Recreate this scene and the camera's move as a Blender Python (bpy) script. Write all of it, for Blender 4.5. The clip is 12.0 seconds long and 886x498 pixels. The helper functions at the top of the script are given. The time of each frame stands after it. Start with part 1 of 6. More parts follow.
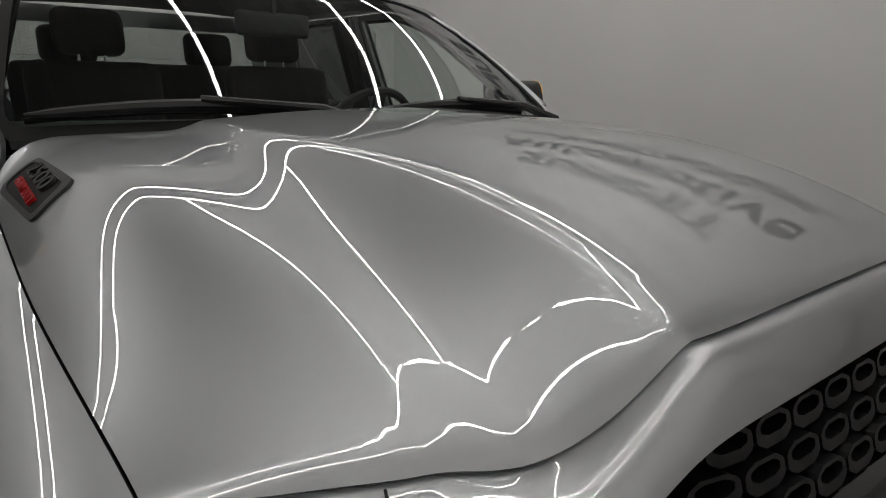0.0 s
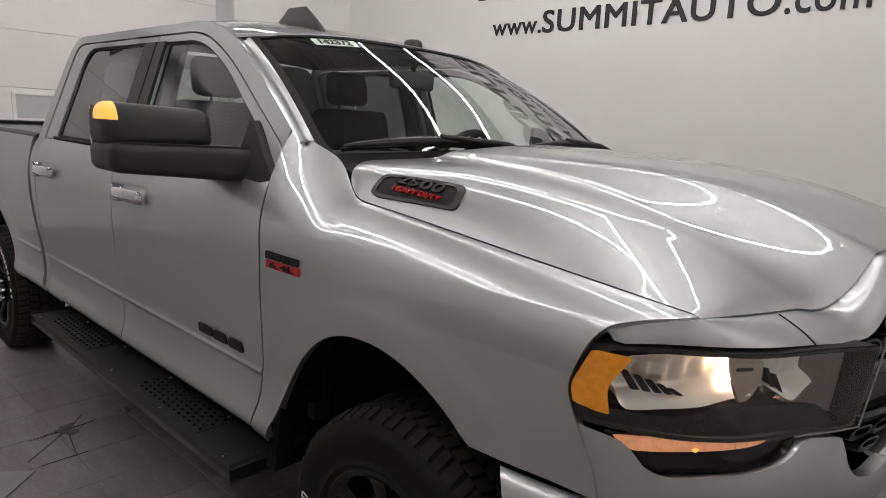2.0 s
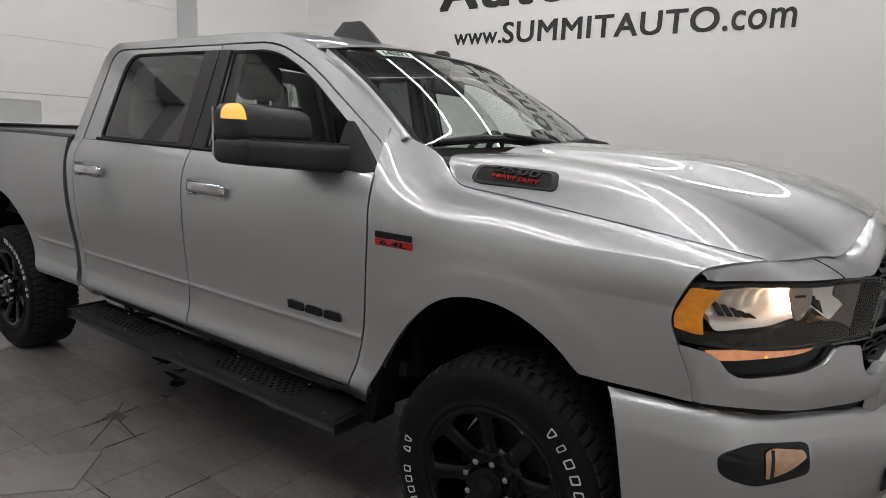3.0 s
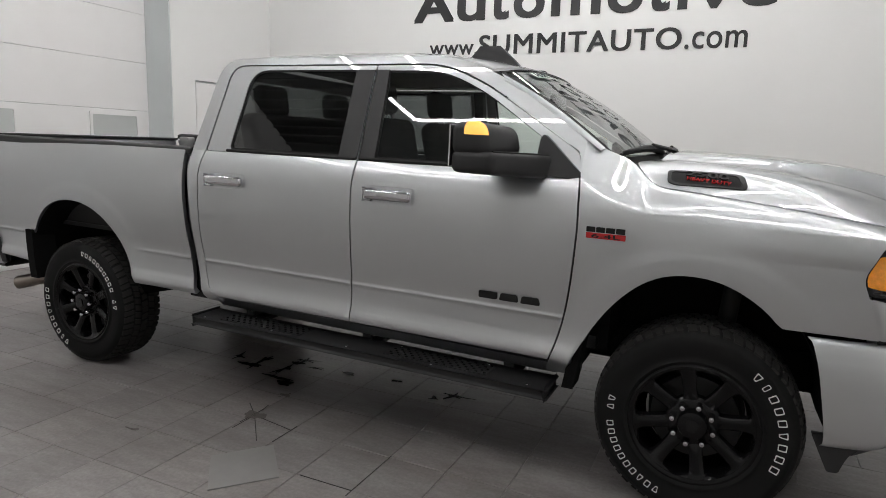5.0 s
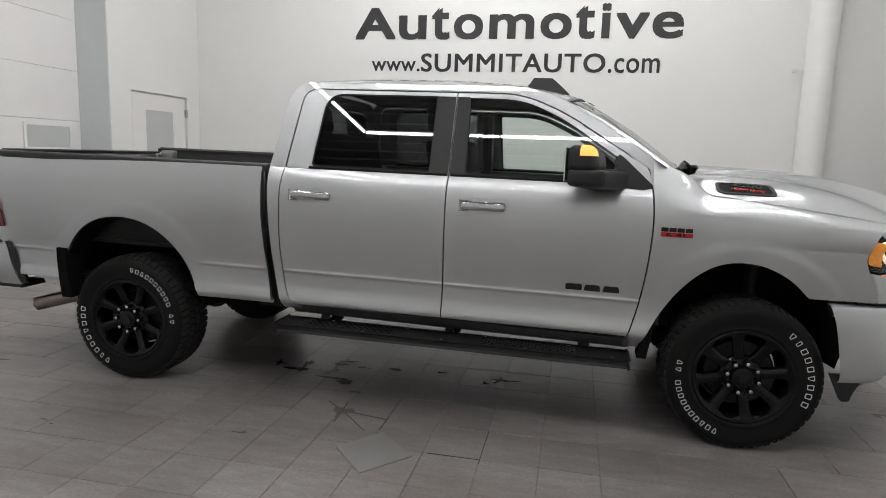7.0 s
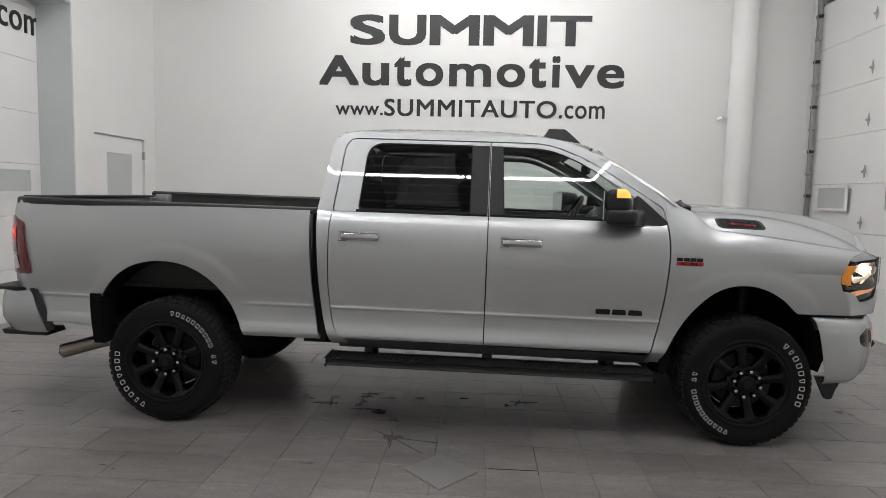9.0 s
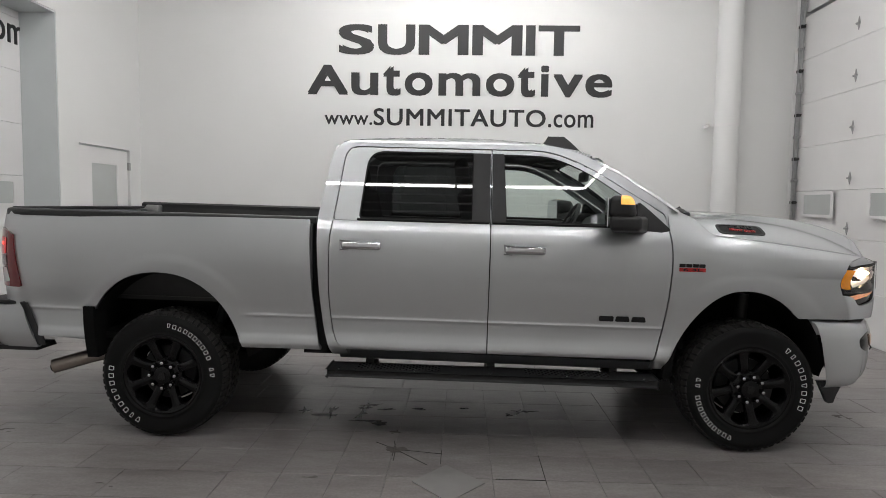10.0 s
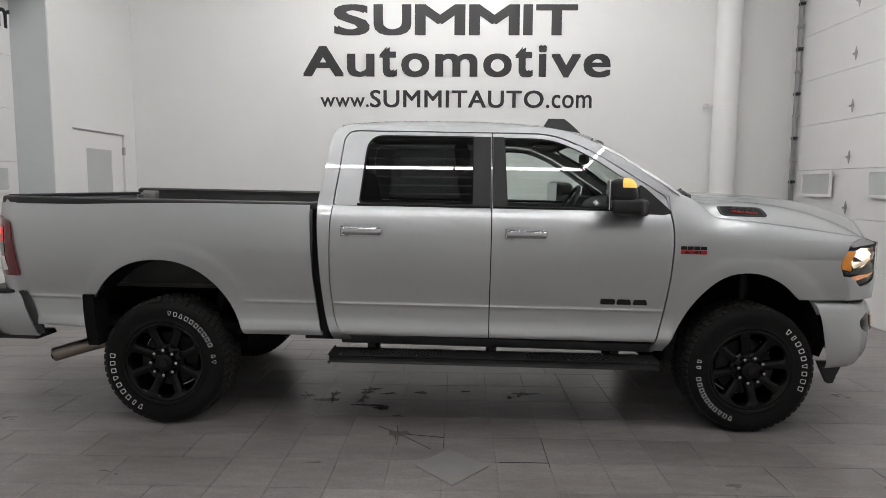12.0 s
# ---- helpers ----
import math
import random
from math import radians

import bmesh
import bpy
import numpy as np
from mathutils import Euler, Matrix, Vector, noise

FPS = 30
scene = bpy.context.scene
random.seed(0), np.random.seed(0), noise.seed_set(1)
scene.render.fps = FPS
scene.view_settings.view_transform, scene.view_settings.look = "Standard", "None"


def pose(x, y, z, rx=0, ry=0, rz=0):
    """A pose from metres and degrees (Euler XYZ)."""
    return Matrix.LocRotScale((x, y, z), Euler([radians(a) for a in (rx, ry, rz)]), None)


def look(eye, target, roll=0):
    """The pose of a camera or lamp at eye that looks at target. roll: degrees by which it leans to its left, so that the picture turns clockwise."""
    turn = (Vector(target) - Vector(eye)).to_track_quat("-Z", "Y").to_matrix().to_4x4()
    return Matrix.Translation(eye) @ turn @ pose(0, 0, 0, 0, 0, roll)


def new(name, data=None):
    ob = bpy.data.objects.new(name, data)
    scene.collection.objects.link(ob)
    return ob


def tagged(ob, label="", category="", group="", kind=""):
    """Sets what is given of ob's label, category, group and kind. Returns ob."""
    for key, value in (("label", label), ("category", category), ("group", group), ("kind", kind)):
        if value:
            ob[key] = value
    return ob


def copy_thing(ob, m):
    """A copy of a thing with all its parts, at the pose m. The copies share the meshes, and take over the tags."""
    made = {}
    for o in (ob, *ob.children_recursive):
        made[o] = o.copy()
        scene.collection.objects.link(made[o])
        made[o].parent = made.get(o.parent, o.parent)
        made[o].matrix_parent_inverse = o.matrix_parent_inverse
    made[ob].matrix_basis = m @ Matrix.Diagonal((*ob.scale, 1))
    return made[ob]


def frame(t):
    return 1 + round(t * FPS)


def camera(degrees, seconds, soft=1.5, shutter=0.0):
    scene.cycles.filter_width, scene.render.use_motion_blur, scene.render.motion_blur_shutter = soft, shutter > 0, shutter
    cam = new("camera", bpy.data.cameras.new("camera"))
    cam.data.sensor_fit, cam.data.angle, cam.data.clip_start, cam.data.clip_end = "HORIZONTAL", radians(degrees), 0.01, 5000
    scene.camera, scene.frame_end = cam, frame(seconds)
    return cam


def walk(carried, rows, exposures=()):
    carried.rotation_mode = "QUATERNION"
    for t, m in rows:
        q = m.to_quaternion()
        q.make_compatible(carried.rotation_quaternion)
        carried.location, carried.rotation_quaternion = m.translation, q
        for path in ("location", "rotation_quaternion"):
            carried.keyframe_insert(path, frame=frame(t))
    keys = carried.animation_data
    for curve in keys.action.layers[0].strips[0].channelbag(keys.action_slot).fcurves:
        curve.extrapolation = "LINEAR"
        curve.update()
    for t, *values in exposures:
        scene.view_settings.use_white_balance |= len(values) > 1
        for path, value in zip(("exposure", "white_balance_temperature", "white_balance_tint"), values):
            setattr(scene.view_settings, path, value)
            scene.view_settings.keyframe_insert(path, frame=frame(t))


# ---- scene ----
import functools

cam = camera(70.4, 12.0, soft=0.9)
PATH = [
    (0, (3.119, -0.927, 1.607), (1.6, 0.27, 1.096), 1.1),
    (0.3, (3.165, -1.085, 1.596), (1.657, 0.125, 1.083), 2.1),
    (0.5, (3.187, -1.219, 1.593), (1.706, 0.018, 1.065), 1.5),
    (0.6, (3.205, -1.272, 1.59), (1.728, -0.026, 1.072), 1.8),
    (1, (3.197, -1.495, 1.611), (1.777, -0.189, 1.082), 1.8),
    (1.5, (3.114, -1.727, 1.619), (1.735, -0.368, 1.117), 1.8),
    (2, (3.014, -2.004, 1.591), (1.702, -0.543, 1.211), 2.5),
    (2.5, (2.972, -2.362, 1.565), (1.766, -0.807, 1.204), 2.5),
    (3, (2.851, -2.637, 1.545), (1.72, -1.026, 1.192), 2.5),
    (3.2, (2.779, -2.732, 1.546), (1.685, -1.094, 1.199), 2.5),
    (4.8, (2.068, -3.582, 1.546), (1.227, -1.799, 1.209), 2.1),
    (5, (1.961, -3.637, 1.532), (1.138, -1.845, 1.202), 2.0),
    (5.5, (1.726, -3.9, 1.535), (0.966, -2.078, 1.212), 1.9),
    (6, (1.5, -4.131, 1.558), (0.843, -2.268, 1.242), 1.9),
    (6.5, (1.215, -4.275, 1.546), (0.686, -2.371, 1.237), 1.9),
    (7, (0.95, -4.491, 1.552), (0.55, -2.554, 1.257), 1.9),
    (7.2, (0.862, -4.579, 1.57), (0.499, -2.632, 1.288), 1.8),
    (8.8, (0.218, -4.917, 1.558), (0.082, -2.931, 1.362), 1.3),
    (9, (0.183, -4.967, 1.57), (0.067, -2.978, 1.397), 1.3),
    (9.5, (0.092, -5.004, 1.556), (0.02, -3.01, 1.411), 1.1),
    (10, (0.051, -4.941, 1.554), (-0.008, -2.946, 1.414), 0.9),
    (10.5, (0.048, -4.864, 1.552), (-0.027, -2.87, 1.414), 0.7),
    (11, (0.048, -4.828, 1.546), (-0.022, -2.834, 1.408), 0.6),
    (11.5, (0.038, -4.856, 1.56), (-0.019, -2.863, 1.403), 0.5),
    (12, (0.022, -4.923, 1.575), (-0.025, -2.934, 1.375), 0.4),
]
walk(cam, [(t, look(eye, target, roll)) for t, eye, target, roll in PATH],
     exposures=[(0.0, -1.13, 6700, 10), (0.6, -0.98, 6750, 12), (1.0, -0.80, 6800, 13), (1.6, -0.31, 6800, 13), (2.5, -0.27, 6650, 12), (5.5, 0.01, 6500, 10), (7.0, 0.01, 6500, 10),
                (9.0, -0.10, 6500, 10), (9.5, -0.14, 6500, 10), (12.0, -0.13, 6500, 10)])

# ---- light ----
world = bpy.data.worlds.new("world")
scene.world = world
world.use_nodes = True
world.node_tree.nodes["Background"].inputs[0].default_value = (0.9, 0.95, 1.0, 1)
world.node_tree.nodes["Background"].inputs[1].default_value = 0.02
TUBE_POWER = 46.0


# ---- materials ----
def material(name, colour, rough=0.5, metal=0.0, coat=0.0, coat_rough=0.03, noise_amount=0.0, noise_scale=20.0,
             bump=0.0, bump_scale=200.0, emit=None, power=0.0, rough_vary=0.0, spec=0.5, random_amount=0.0, coat_ior=1.5):
    m = bpy.data.materials.new(name)
    m.use_nodes = True
    t = m.node_tree
    b = t.nodes["Principled BSDF"]
    b.inputs["Base Color"].default_value = (*colour, 1)
    b.inputs["Roughness"].default_value = rough
    b.inputs["Metallic"].default_value = metal
    b.inputs["Coat Weight"].default_value = coat
    b.inputs["Coat Roughness"].default_value = coat_rough
    b.inputs["Specular IOR Level"].default_value = spec
    b.inputs["Coat IOR"].default_value = coat_ior
    if emit:
        b.inputs["Emission Color"].default_value = (*emit, 1)
        b.inputs["Emission Strength"].default_value = power
    if noise_amount or bump or rough_vary or random_amount:
        co = t.nodes.new("ShaderNodeTexCoord")
        big = t.nodes.new("ShaderNodeTexNoise")
        big.inputs["Scale"].default_value = noise_scale
        big.inputs["Detail"].default_value = 6
        t.links.new(co.outputs["Object"], big.inputs["Vector"])
        fine = t.nodes.new("ShaderNodeTexNoise")
        fine.inputs["Scale"].default_value = bump_scale
        fine.inputs["Detail"].default_value = 3
        t.links.new(co.outputs["Object"], fine.inputs["Vector"])
        if noise_amount or random_amount:
            mix = t.nodes.new("ShaderNodeMath")
            mix.operation = "MULTIPLY_ADD"
            mix.inputs[1].default_value = 2 * noise_amount
            mix.inputs[2].default_value = 1 - noise_amount
            t.links.new(big.outputs["Fac"], mix.inputs[0])
            last = mix.outputs[0]
            if random_amount:
                info = t.nodes.new("ShaderNodeObjectInfo")
                geo = t.nodes.new("ShaderNodeNewGeometry")
                both = t.nodes.new("ShaderNodeMath")
                both.operation = "ADD"
                t.links.new(info.outputs["Random"], both.inputs[0])
                t.links.new(geo.outputs["Random Per Island"], both.inputs[1])
                frac = t.nodes.new("ShaderNodeMath")
                frac.operation = "FRACT"
                t.links.new(both.outputs[0], frac.inputs[0])
                ra = t.nodes.new("ShaderNodeMath")
                ra.operation = "MULTIPLY_ADD"
                ra.inputs[1].default_value = 2 * random_amount
                ra.inputs[2].default_value = 1 - random_amount
                t.links.new(frac.outputs[0], ra.inputs[0])
                mul = t.nodes.new("ShaderNodeMath")
                mul.operation = "MULTIPLY"
                t.links.new(last, mul.inputs[0])
                t.links.new(ra.outputs[0], mul.inputs[1])
                last = mul.outputs[0]
            vm = t.nodes.new("ShaderNodeVectorMath")
            vm.operation = "SCALE"
            vm.inputs[0].default_value = colour
            t.links.new(last, vm.inputs["Scale"])
            t.links.new(vm.outputs[0], b.inputs["Base Color"])
        if rough_vary:
            rv = t.nodes.new("ShaderNodeMath")
            rv.operation = "MULTIPLY_ADD"
            rv.inputs[1].default_value = 2 * rough_vary
            rv.inputs[2].default_value = rough - rough_vary
            t.links.new(big.outputs["Fac"], rv.inputs[0])
            t.links.new(rv.outputs[0], b.inputs["Roughness"])
        if bump:
            bp = t.nodes.new("ShaderNodeBump")
            bp.inputs["Strength"].default_value = bump
            bp.inputs["Distance"].default_value = 0.002
            t.links.new(fine.outputs["Fac"], bp.inputs["Height"])
            t.links.new(bp.outputs[0], b.inputs["Normal"])
    return m


def glass_material(name, tint, gloss=1.0, rough=0.0):
    """A thin pane: it lets tinted light through and mirrors more at grazing angles."""
    m = bpy.data.materials.new(name)
    m.use_nodes = True
    t = m.node_tree
    t.nodes.remove(t.nodes["Principled BSDF"])
    out = t.nodes["Material Output"]
    tr = t.nodes.new("ShaderNodeBsdfTransparent")
    tr.inputs[0].default_value = (*tint, 1)
    gl = t.nodes.new("ShaderNodeBsdfGlossy")
    gl.inputs["Roughness"].default_value = rough
    lw = t.nodes.new("ShaderNodeLayerWeight")
    lw.inputs[0].default_value = 0.5
    pw = t.nodes.new("ShaderNodeMath")
    pw.operation = "POWER"
    pw.inputs[1].default_value = 4.0
    t.links.new(lw.outputs["Facing"], pw.inputs[0])
    ma = t.nodes.new("ShaderNodeMath")
    ma.operation = "MULTIPLY_ADD"
    ma.inputs[1].default_value = 0.9 * gloss
    ma.inputs[2].default_value = 0.11 * gloss
    t.links.new(pw.outputs[0], ma.inputs[0])
    mx = t.nodes.new("ShaderNodeMixShader")
    t.links.new(ma.outputs[0], mx.inputs[0])
    t.links.new(tr.outputs[0], mx.inputs[1])
    t.links.new(gl.outputs[0], mx.inputs[2])
    t.links.new(mx.outputs[0], out.inputs[0])
    return m


PAINT = material("silver_paint", (0.57, 0.587, 0.598), rough=0.46, metal=1.0, coat=1.0, coat_rough=0.0, coat_ior=2.0,
                 noise_amount=0.05, noise_scale=900.0)
PAINT.node_tree.nodes["Principled BSDF"].inputs["Specular Tint"].default_value = (0.05, 0.05, 0.053, 1)
SEAM = material("seam_black", (0.008, 0.008, 0.008), rough=0.8)
BLACK = material("black_grained_plastic", (0.016, 0.016, 0.017), rough=0.48, noise_amount=0.15, noise_scale=30, bump=0.25, bump_scale=900)
GLOSS = material("gloss_black", (0.010, 0.010, 0.011), rough=0.20, coat=0.3, spec=0.3, noise_amount=0.1, noise_scale=15)
LINER = material("liner_black", (0.006, 0.006, 0.006), rough=0.9, spec=0.15, noise_amount=0.3, noise_scale=8, bump=0.4, bump_scale=60)
RUBBER = material("tyre_rubber", (0.010, 0.010, 0.010), rough=0.62, spec=0.16, noise_amount=0.25, noise_scale=14, bump=0.2, bump_scale=300, rough_vary=0.1)
TREAD = material("tread_rubber", (0.018, 0.017, 0.016), rough=0.85, noise_amount=0.35, noise_scale=20, bump=0.4, bump_scale=200)
WHITE_MARK = material("tyre_white", (0.75, 0.75, 0.73), rough=0.6, noise_amount=0.1, noise_scale=60)
RIM = material("wheel_satin_black", (0.004, 0.004, 0.0045), rough=0.26, spec=0.28, noise_amount=0.1, noise_scale=30)
CHROME = material("chrome", (0.62, 0.62, 0.635), rough=0.10, metal=1.0, noise_amount=0.04, noise_scale=40, rough_vary=0.04)
STEEL = material("galvanised_steel", (0.42, 0.42, 0.42), rough=0.42, metal=0.8, noise_amount=0.2, noise_scale=30, rough_vary=0.1)
DARK_METAL = material("dark_metal", (0.03, 0.03, 0.03), rough=0.6, metal=0.3, noise_amount=0.3, noise_scale=12)
PIPE_METAL = material("exhaust_steel", (0.32, 0.28, 0.25), rough=0.3, metal=1.0, noise_amount=0.15, noise_scale=20)
AMBER = material("amber_lens", (0.80, 0.27, 0.01), rough=0.15, coat=0.8, noise_amount=0.35, noise_scale=55, bump=0.6, bump_scale=220,
                 emit=(1.0, 0.40, 0.03), power=0.10)
AMBER_LIT = material("amber_lit", (0.75, 0.30, 0.03), rough=0.2, coat=0.6, emit=(1.0, 0.58, 0.14), power=0.95, noise_amount=0.12, noise_scale=90, bump=0.3, bump_scale=200)
REFLECTOR = material("lamp_reflector", (0.88, 0.85, 0.82), rough=0.33, metal=1.0, noise_amount=0.06, noise_scale=60, rough_vary=0.06)
GRILLE = material("grille_black", (0.006, 0.006, 0.0065), rough=0.36, spec=0.35, noise_amount=0.15, noise_scale=20)
SMOKED = material("smoked_panel", (0.115, 0.088, 0.078), rough=0.30, coat=0.5, noise_amount=0.2, noise_scale=25)
LENS_EDGE = material("lens_edge", (0.17, 0.165, 0.165), rough=0.22, coat=0.5, noise_amount=0.2, noise_scale=40)
SHIELD = material("lamp_shield", (0.46, 0.38, 0.34), rough=0.34, metal=0.9, noise_amount=0.12, noise_scale=40, rough_vary=0.08)
LEDGE = material("lamp_ledge", (0.010, 0.008, 0.0075), rough=0.22, spec=0.3, noise_amount=0.2, noise_scale=25)
PARK_LENS = material("park_lens", (0.60, 0.27, 0.16), rough=0.20, coat=0.8, emit=(1.0, 0.42, 0.20), power=0.42, noise_amount=0.75, noise_scale=38, bump=0.5, bump_scale=180)
BULB = material("lit_bulb", (1, 0.9, 0.7), emit=(1.0, 0.68, 0.44), power=450.0)
FOG_GLOW = material("fog_reflector", (0.62, 0.45, 0.34), rough=0.22, metal=0.9, emit=(1.0, 0.55, 0.28), power=0.10, noise_amount=0.6, noise_scale=22)
RED_LENS = material("red_lens", (0.16, 0.008, 0.012), rough=0.12, coat=0.9, noise_amount=0.1, noise_scale=80)
RED_LIT = material("red_lit", (0.8, 0.02, 0.02), emit=(1.0, 0.03, 0.02), power=6.0)
TURN_GREY = material("turn_lens", (0.20, 0.19, 0.19), rough=0.15, coat=0.8, noise_amount=0.3, noise_scale=60)
STOP_RED = material("stop_lens", (0.30, 0.010, 0.014), rough=0.15, coat=0.8, emit=(1.0, 0.02, 0.02), power=0.22, noise_amount=0.4, noise_scale=70)
CLEAR_WHITE = material("reverse_lens", (0.60, 0.58, 0.57), rough=0.15, coat=0.8, noise_amount=0.06, noise_scale=90)
BADGE_RED = material("badge_red", (0.55, 0.012, 0.015), rough=0.35, coat=0.4, noise_amount=0.05)
GLASS = glass_material("clear_glass", (0.88, 0.94, 0.91))
TINTED = glass_material("privacy_glass", (0.16, 0.17, 0.17))
REAR_GLASS = glass_material("rear_glass", (0.55, 0.58, 0.56))
LENS = glass_material("lamp_lens", (0.94, 0.94, 0.93), gloss=0.45)
CLOTH = material("dark_seat_cloth", (0.022, 0.022, 0.024), rough=0.9, noise_amount=0.2, noise_scale=25, bump=0.4, bump_scale=500)
DASH = material("dashboard_plastic", (0.028, 0.03, 0.031), rough=0.6, noise_amount=0.1, noise_scale=20, bump=0.2, bump_scale=500)
HEADLINER = material("headliner", (0.16, 0.16, 0.155), rough=0.95, noise_amount=0.06, noise_scale=30)
STICKER = material("green_sticker", (0.68, 0.80, 0.72), rough=0.6, noise_amount=0.03)
INK = material("ink", (0.03, 0.04, 0.05), rough=0.6)
WALL = material("white_wall_paint", (0.80, 0.80, 0.79), rough=0.55, noise_amount=0.035, noise_scale=1.3, bump=0.08, bump_scale=120)
DOOR_WHITE = material("white_door_steel", (0.81, 0.80, 0.795), rough=0.45, noise_amount=0.04, noise_scale=2.2, bump=0.10, bump_scale=160)
REVEAL = material("reveal_grey", (0.60, 0.63, 0.635), rough=0.6, noise_amount=0.05, noise_scale=3, bump=0.1)
PANEL_GREY = material("panel_grey", (0.52, 0.54, 0.53), rough=0.35, noise_amount=0.05, noise_scale=4)
CEILING = material("ceiling_metal", (0.13, 0.13, 0.13), rough=0.55, noise_amount=0.08, noise_scale=1.5)
RIB = material("ceiling_rib", (0.16, 0.16, 0.16), rough=0.4, noise_amount=0.05)
SIGN = material("sign_black", (0.012, 0.012, 0.013), rough=0.45, noise_amount=0.1, noise_scale=8)
TUBE = material("led_tube", (1, 1, 1), emit=(1.0, 0.99, 0.98), power=TUBE_POWER)


def floor_material(name):
    """Worn slate-look tiles: streaks and stains run over the joints, each tile a little different."""
    m = bpy.data.materials.new(name)
    m.use_nodes = True
    t = m.node_tree
    b = t.nodes["Principled BSDF"]
    geo = t.nodes.new("ShaderNodeNewGeometry")

    def noise(scale, stretch, detail):
        mp = t.nodes.new("ShaderNodeMapping")
        mp.inputs["Scale"].default_value = stretch
        t.links.new(geo.outputs["Position"], mp.inputs["Vector"])
        n = t.nodes.new("ShaderNodeTexNoise")
        n.inputs["Scale"].default_value = scale
        n.inputs["Detail"].default_value = detail
        n.inputs["Roughness"].default_value = 0.6
        t.links.new(mp.outputs[0], n.inputs["Vector"])
        return n.outputs["Fac"]

    def ramp(fac, p0, c0, p1, c1):
        r = t.nodes.new("ShaderNodeValToRGB")
        r.color_ramp.elements[0].position = p0
        r.color_ramp.elements[0].color = (*c0, 1)
        r.color_ramp.elements[1].position = p1
        r.color_ramp.elements[1].color = (*c1, 1)
        t.links.new(fac, r.inputs[0])
        return r.outputs[0]

    def mixed(a, c, kind, fac=1.0):
        x = t.nodes.new("ShaderNodeMix")
        x.data_type = "RGBA"
        x.blend_type = kind
        x.inputs["Factor"].default_value = fac
        t.links.new(a, x.inputs["A"])
        t.links.new(c, x.inputs["B"])
        return x.outputs["Result"]
    streaks = noise(1.1, (0.7, 2.6, 1.0), 8)
    clouds = noise(2.0, (0.8, 1.4, 1.0), 4)
    scratch = noise(7.0, (0.8, 2.4, 1.0), 7)
    grain = noise(55.0, (1.0, 1.0, 1.0), 5)
    col = ramp(streaks, 0.25, (0.205, 0.184, 0.176), 0.75, (0.330, 0.318, 0.315))
    col = mixed(col, ramp(clouds, 0.25, (0.86, 0.85, 0.845), 0.75, (1.12, 1.12, 1.125)), "MULTIPLY")
    col = mixed(col, ramp(scratch, 0.35, (0.87, 0.86, 0.85), 0.70, (1.10, 1.10, 1.11)), "MULTIPLY")
    col = mixed(col, ramp(grain, 0.3, (0.85, 0.85, 0.85), 0.7, (1.12, 1.12, 1.12)), "MULTIPLY")
    info = t.nodes.new("ShaderNodeObjectInfo")
    both = t.nodes.new("ShaderNodeMath")
    t.links.new(info.outputs["Random"], both.inputs[0])
    t.links.new(geo.outputs["Random Per Island"], both.inputs[1])
    fr = t.nodes.new("ShaderNodeMath")
    fr.operation = "FRACT"
    t.links.new(both.outputs[0], fr.inputs[0])
    col = mixed(col, ramp(fr.outputs[0], 0.0, (0.88, 0.88, 0.88), 1.0, (1.10, 1.09, 1.08)), "MULTIPLY")
    t.links.new(col, b.inputs["Base Color"])
    t.links.new(ramp(clouds, 0.3, (0.27, 0.27, 0.27), 0.7, (0.34, 0.34, 0.34)), b.inputs["Roughness"])
    bp = t.nodes.new("ShaderNodeBump")
    bp.inputs["Strength"].default_value = 0.07
    bp.inputs["Distance"].default_value = 0.002
    t.links.new(scratch, bp.inputs["Height"])
    t.links.new(bp.outputs[0], b.inputs["Normal"])
    return m


TILE = floor_material("slate_tile")
GROUT = material("grout", (0.215, 0.205, 0.198), rough=0.8, noise_amount=0.3, noise_scale=15)
STAIN = material("oil_stain", (0.095, 0.080, 0.074), rough=0.35, noise_amount=0.4, noise_scale=40)
# near black: the underbody mirrored in the water is put into the colour
WET_REFLECT = material("wet_patch_reflection", (0.012, 0.010, 0.010), spec=0.12, rough=0.22, noise_amount=0.2, noise_scale=30)
CRACK = material("crack_dark", (0.035, 0.030, 0.028), rough=0.6, noise_amount=0.3, noise_scale=30)
PALE_TILE = material("pale_tile", (0.280, 0.270, 0.264), rough=0.4, noise_amount=0.2, noise_scale=6, bump=0.15, bump_scale=60)


# ---- mesh helpers ----
def mesh_object(name, bm, mat, parent=None, label="", smooth=True, angle=40):
    bmesh.ops.recalc_face_normals(bm, faces=bm.faces[:])
    me = bpy.data.meshes.new(name)
    if smooth:
        for f in bm.faces:
            f.smooth = True
        for e in bm.edges:
            if len(e.link_faces) == 2 and e.calc_face_angle(0) > radians(angle):
                e.smooth = False
    bm.to_mesh(me)
    bm.free()
    me.materials.append(mat)
    ob = new(name, me)
    if parent is not None:
        ob.parent = parent
    if label:
        ob["label"] = label
    return ob


def part(name, bm, mat, parent, label="", smooth=True, angle=40):
    return mesh_object(name, bm, mat, parent, label, smooth, angle)


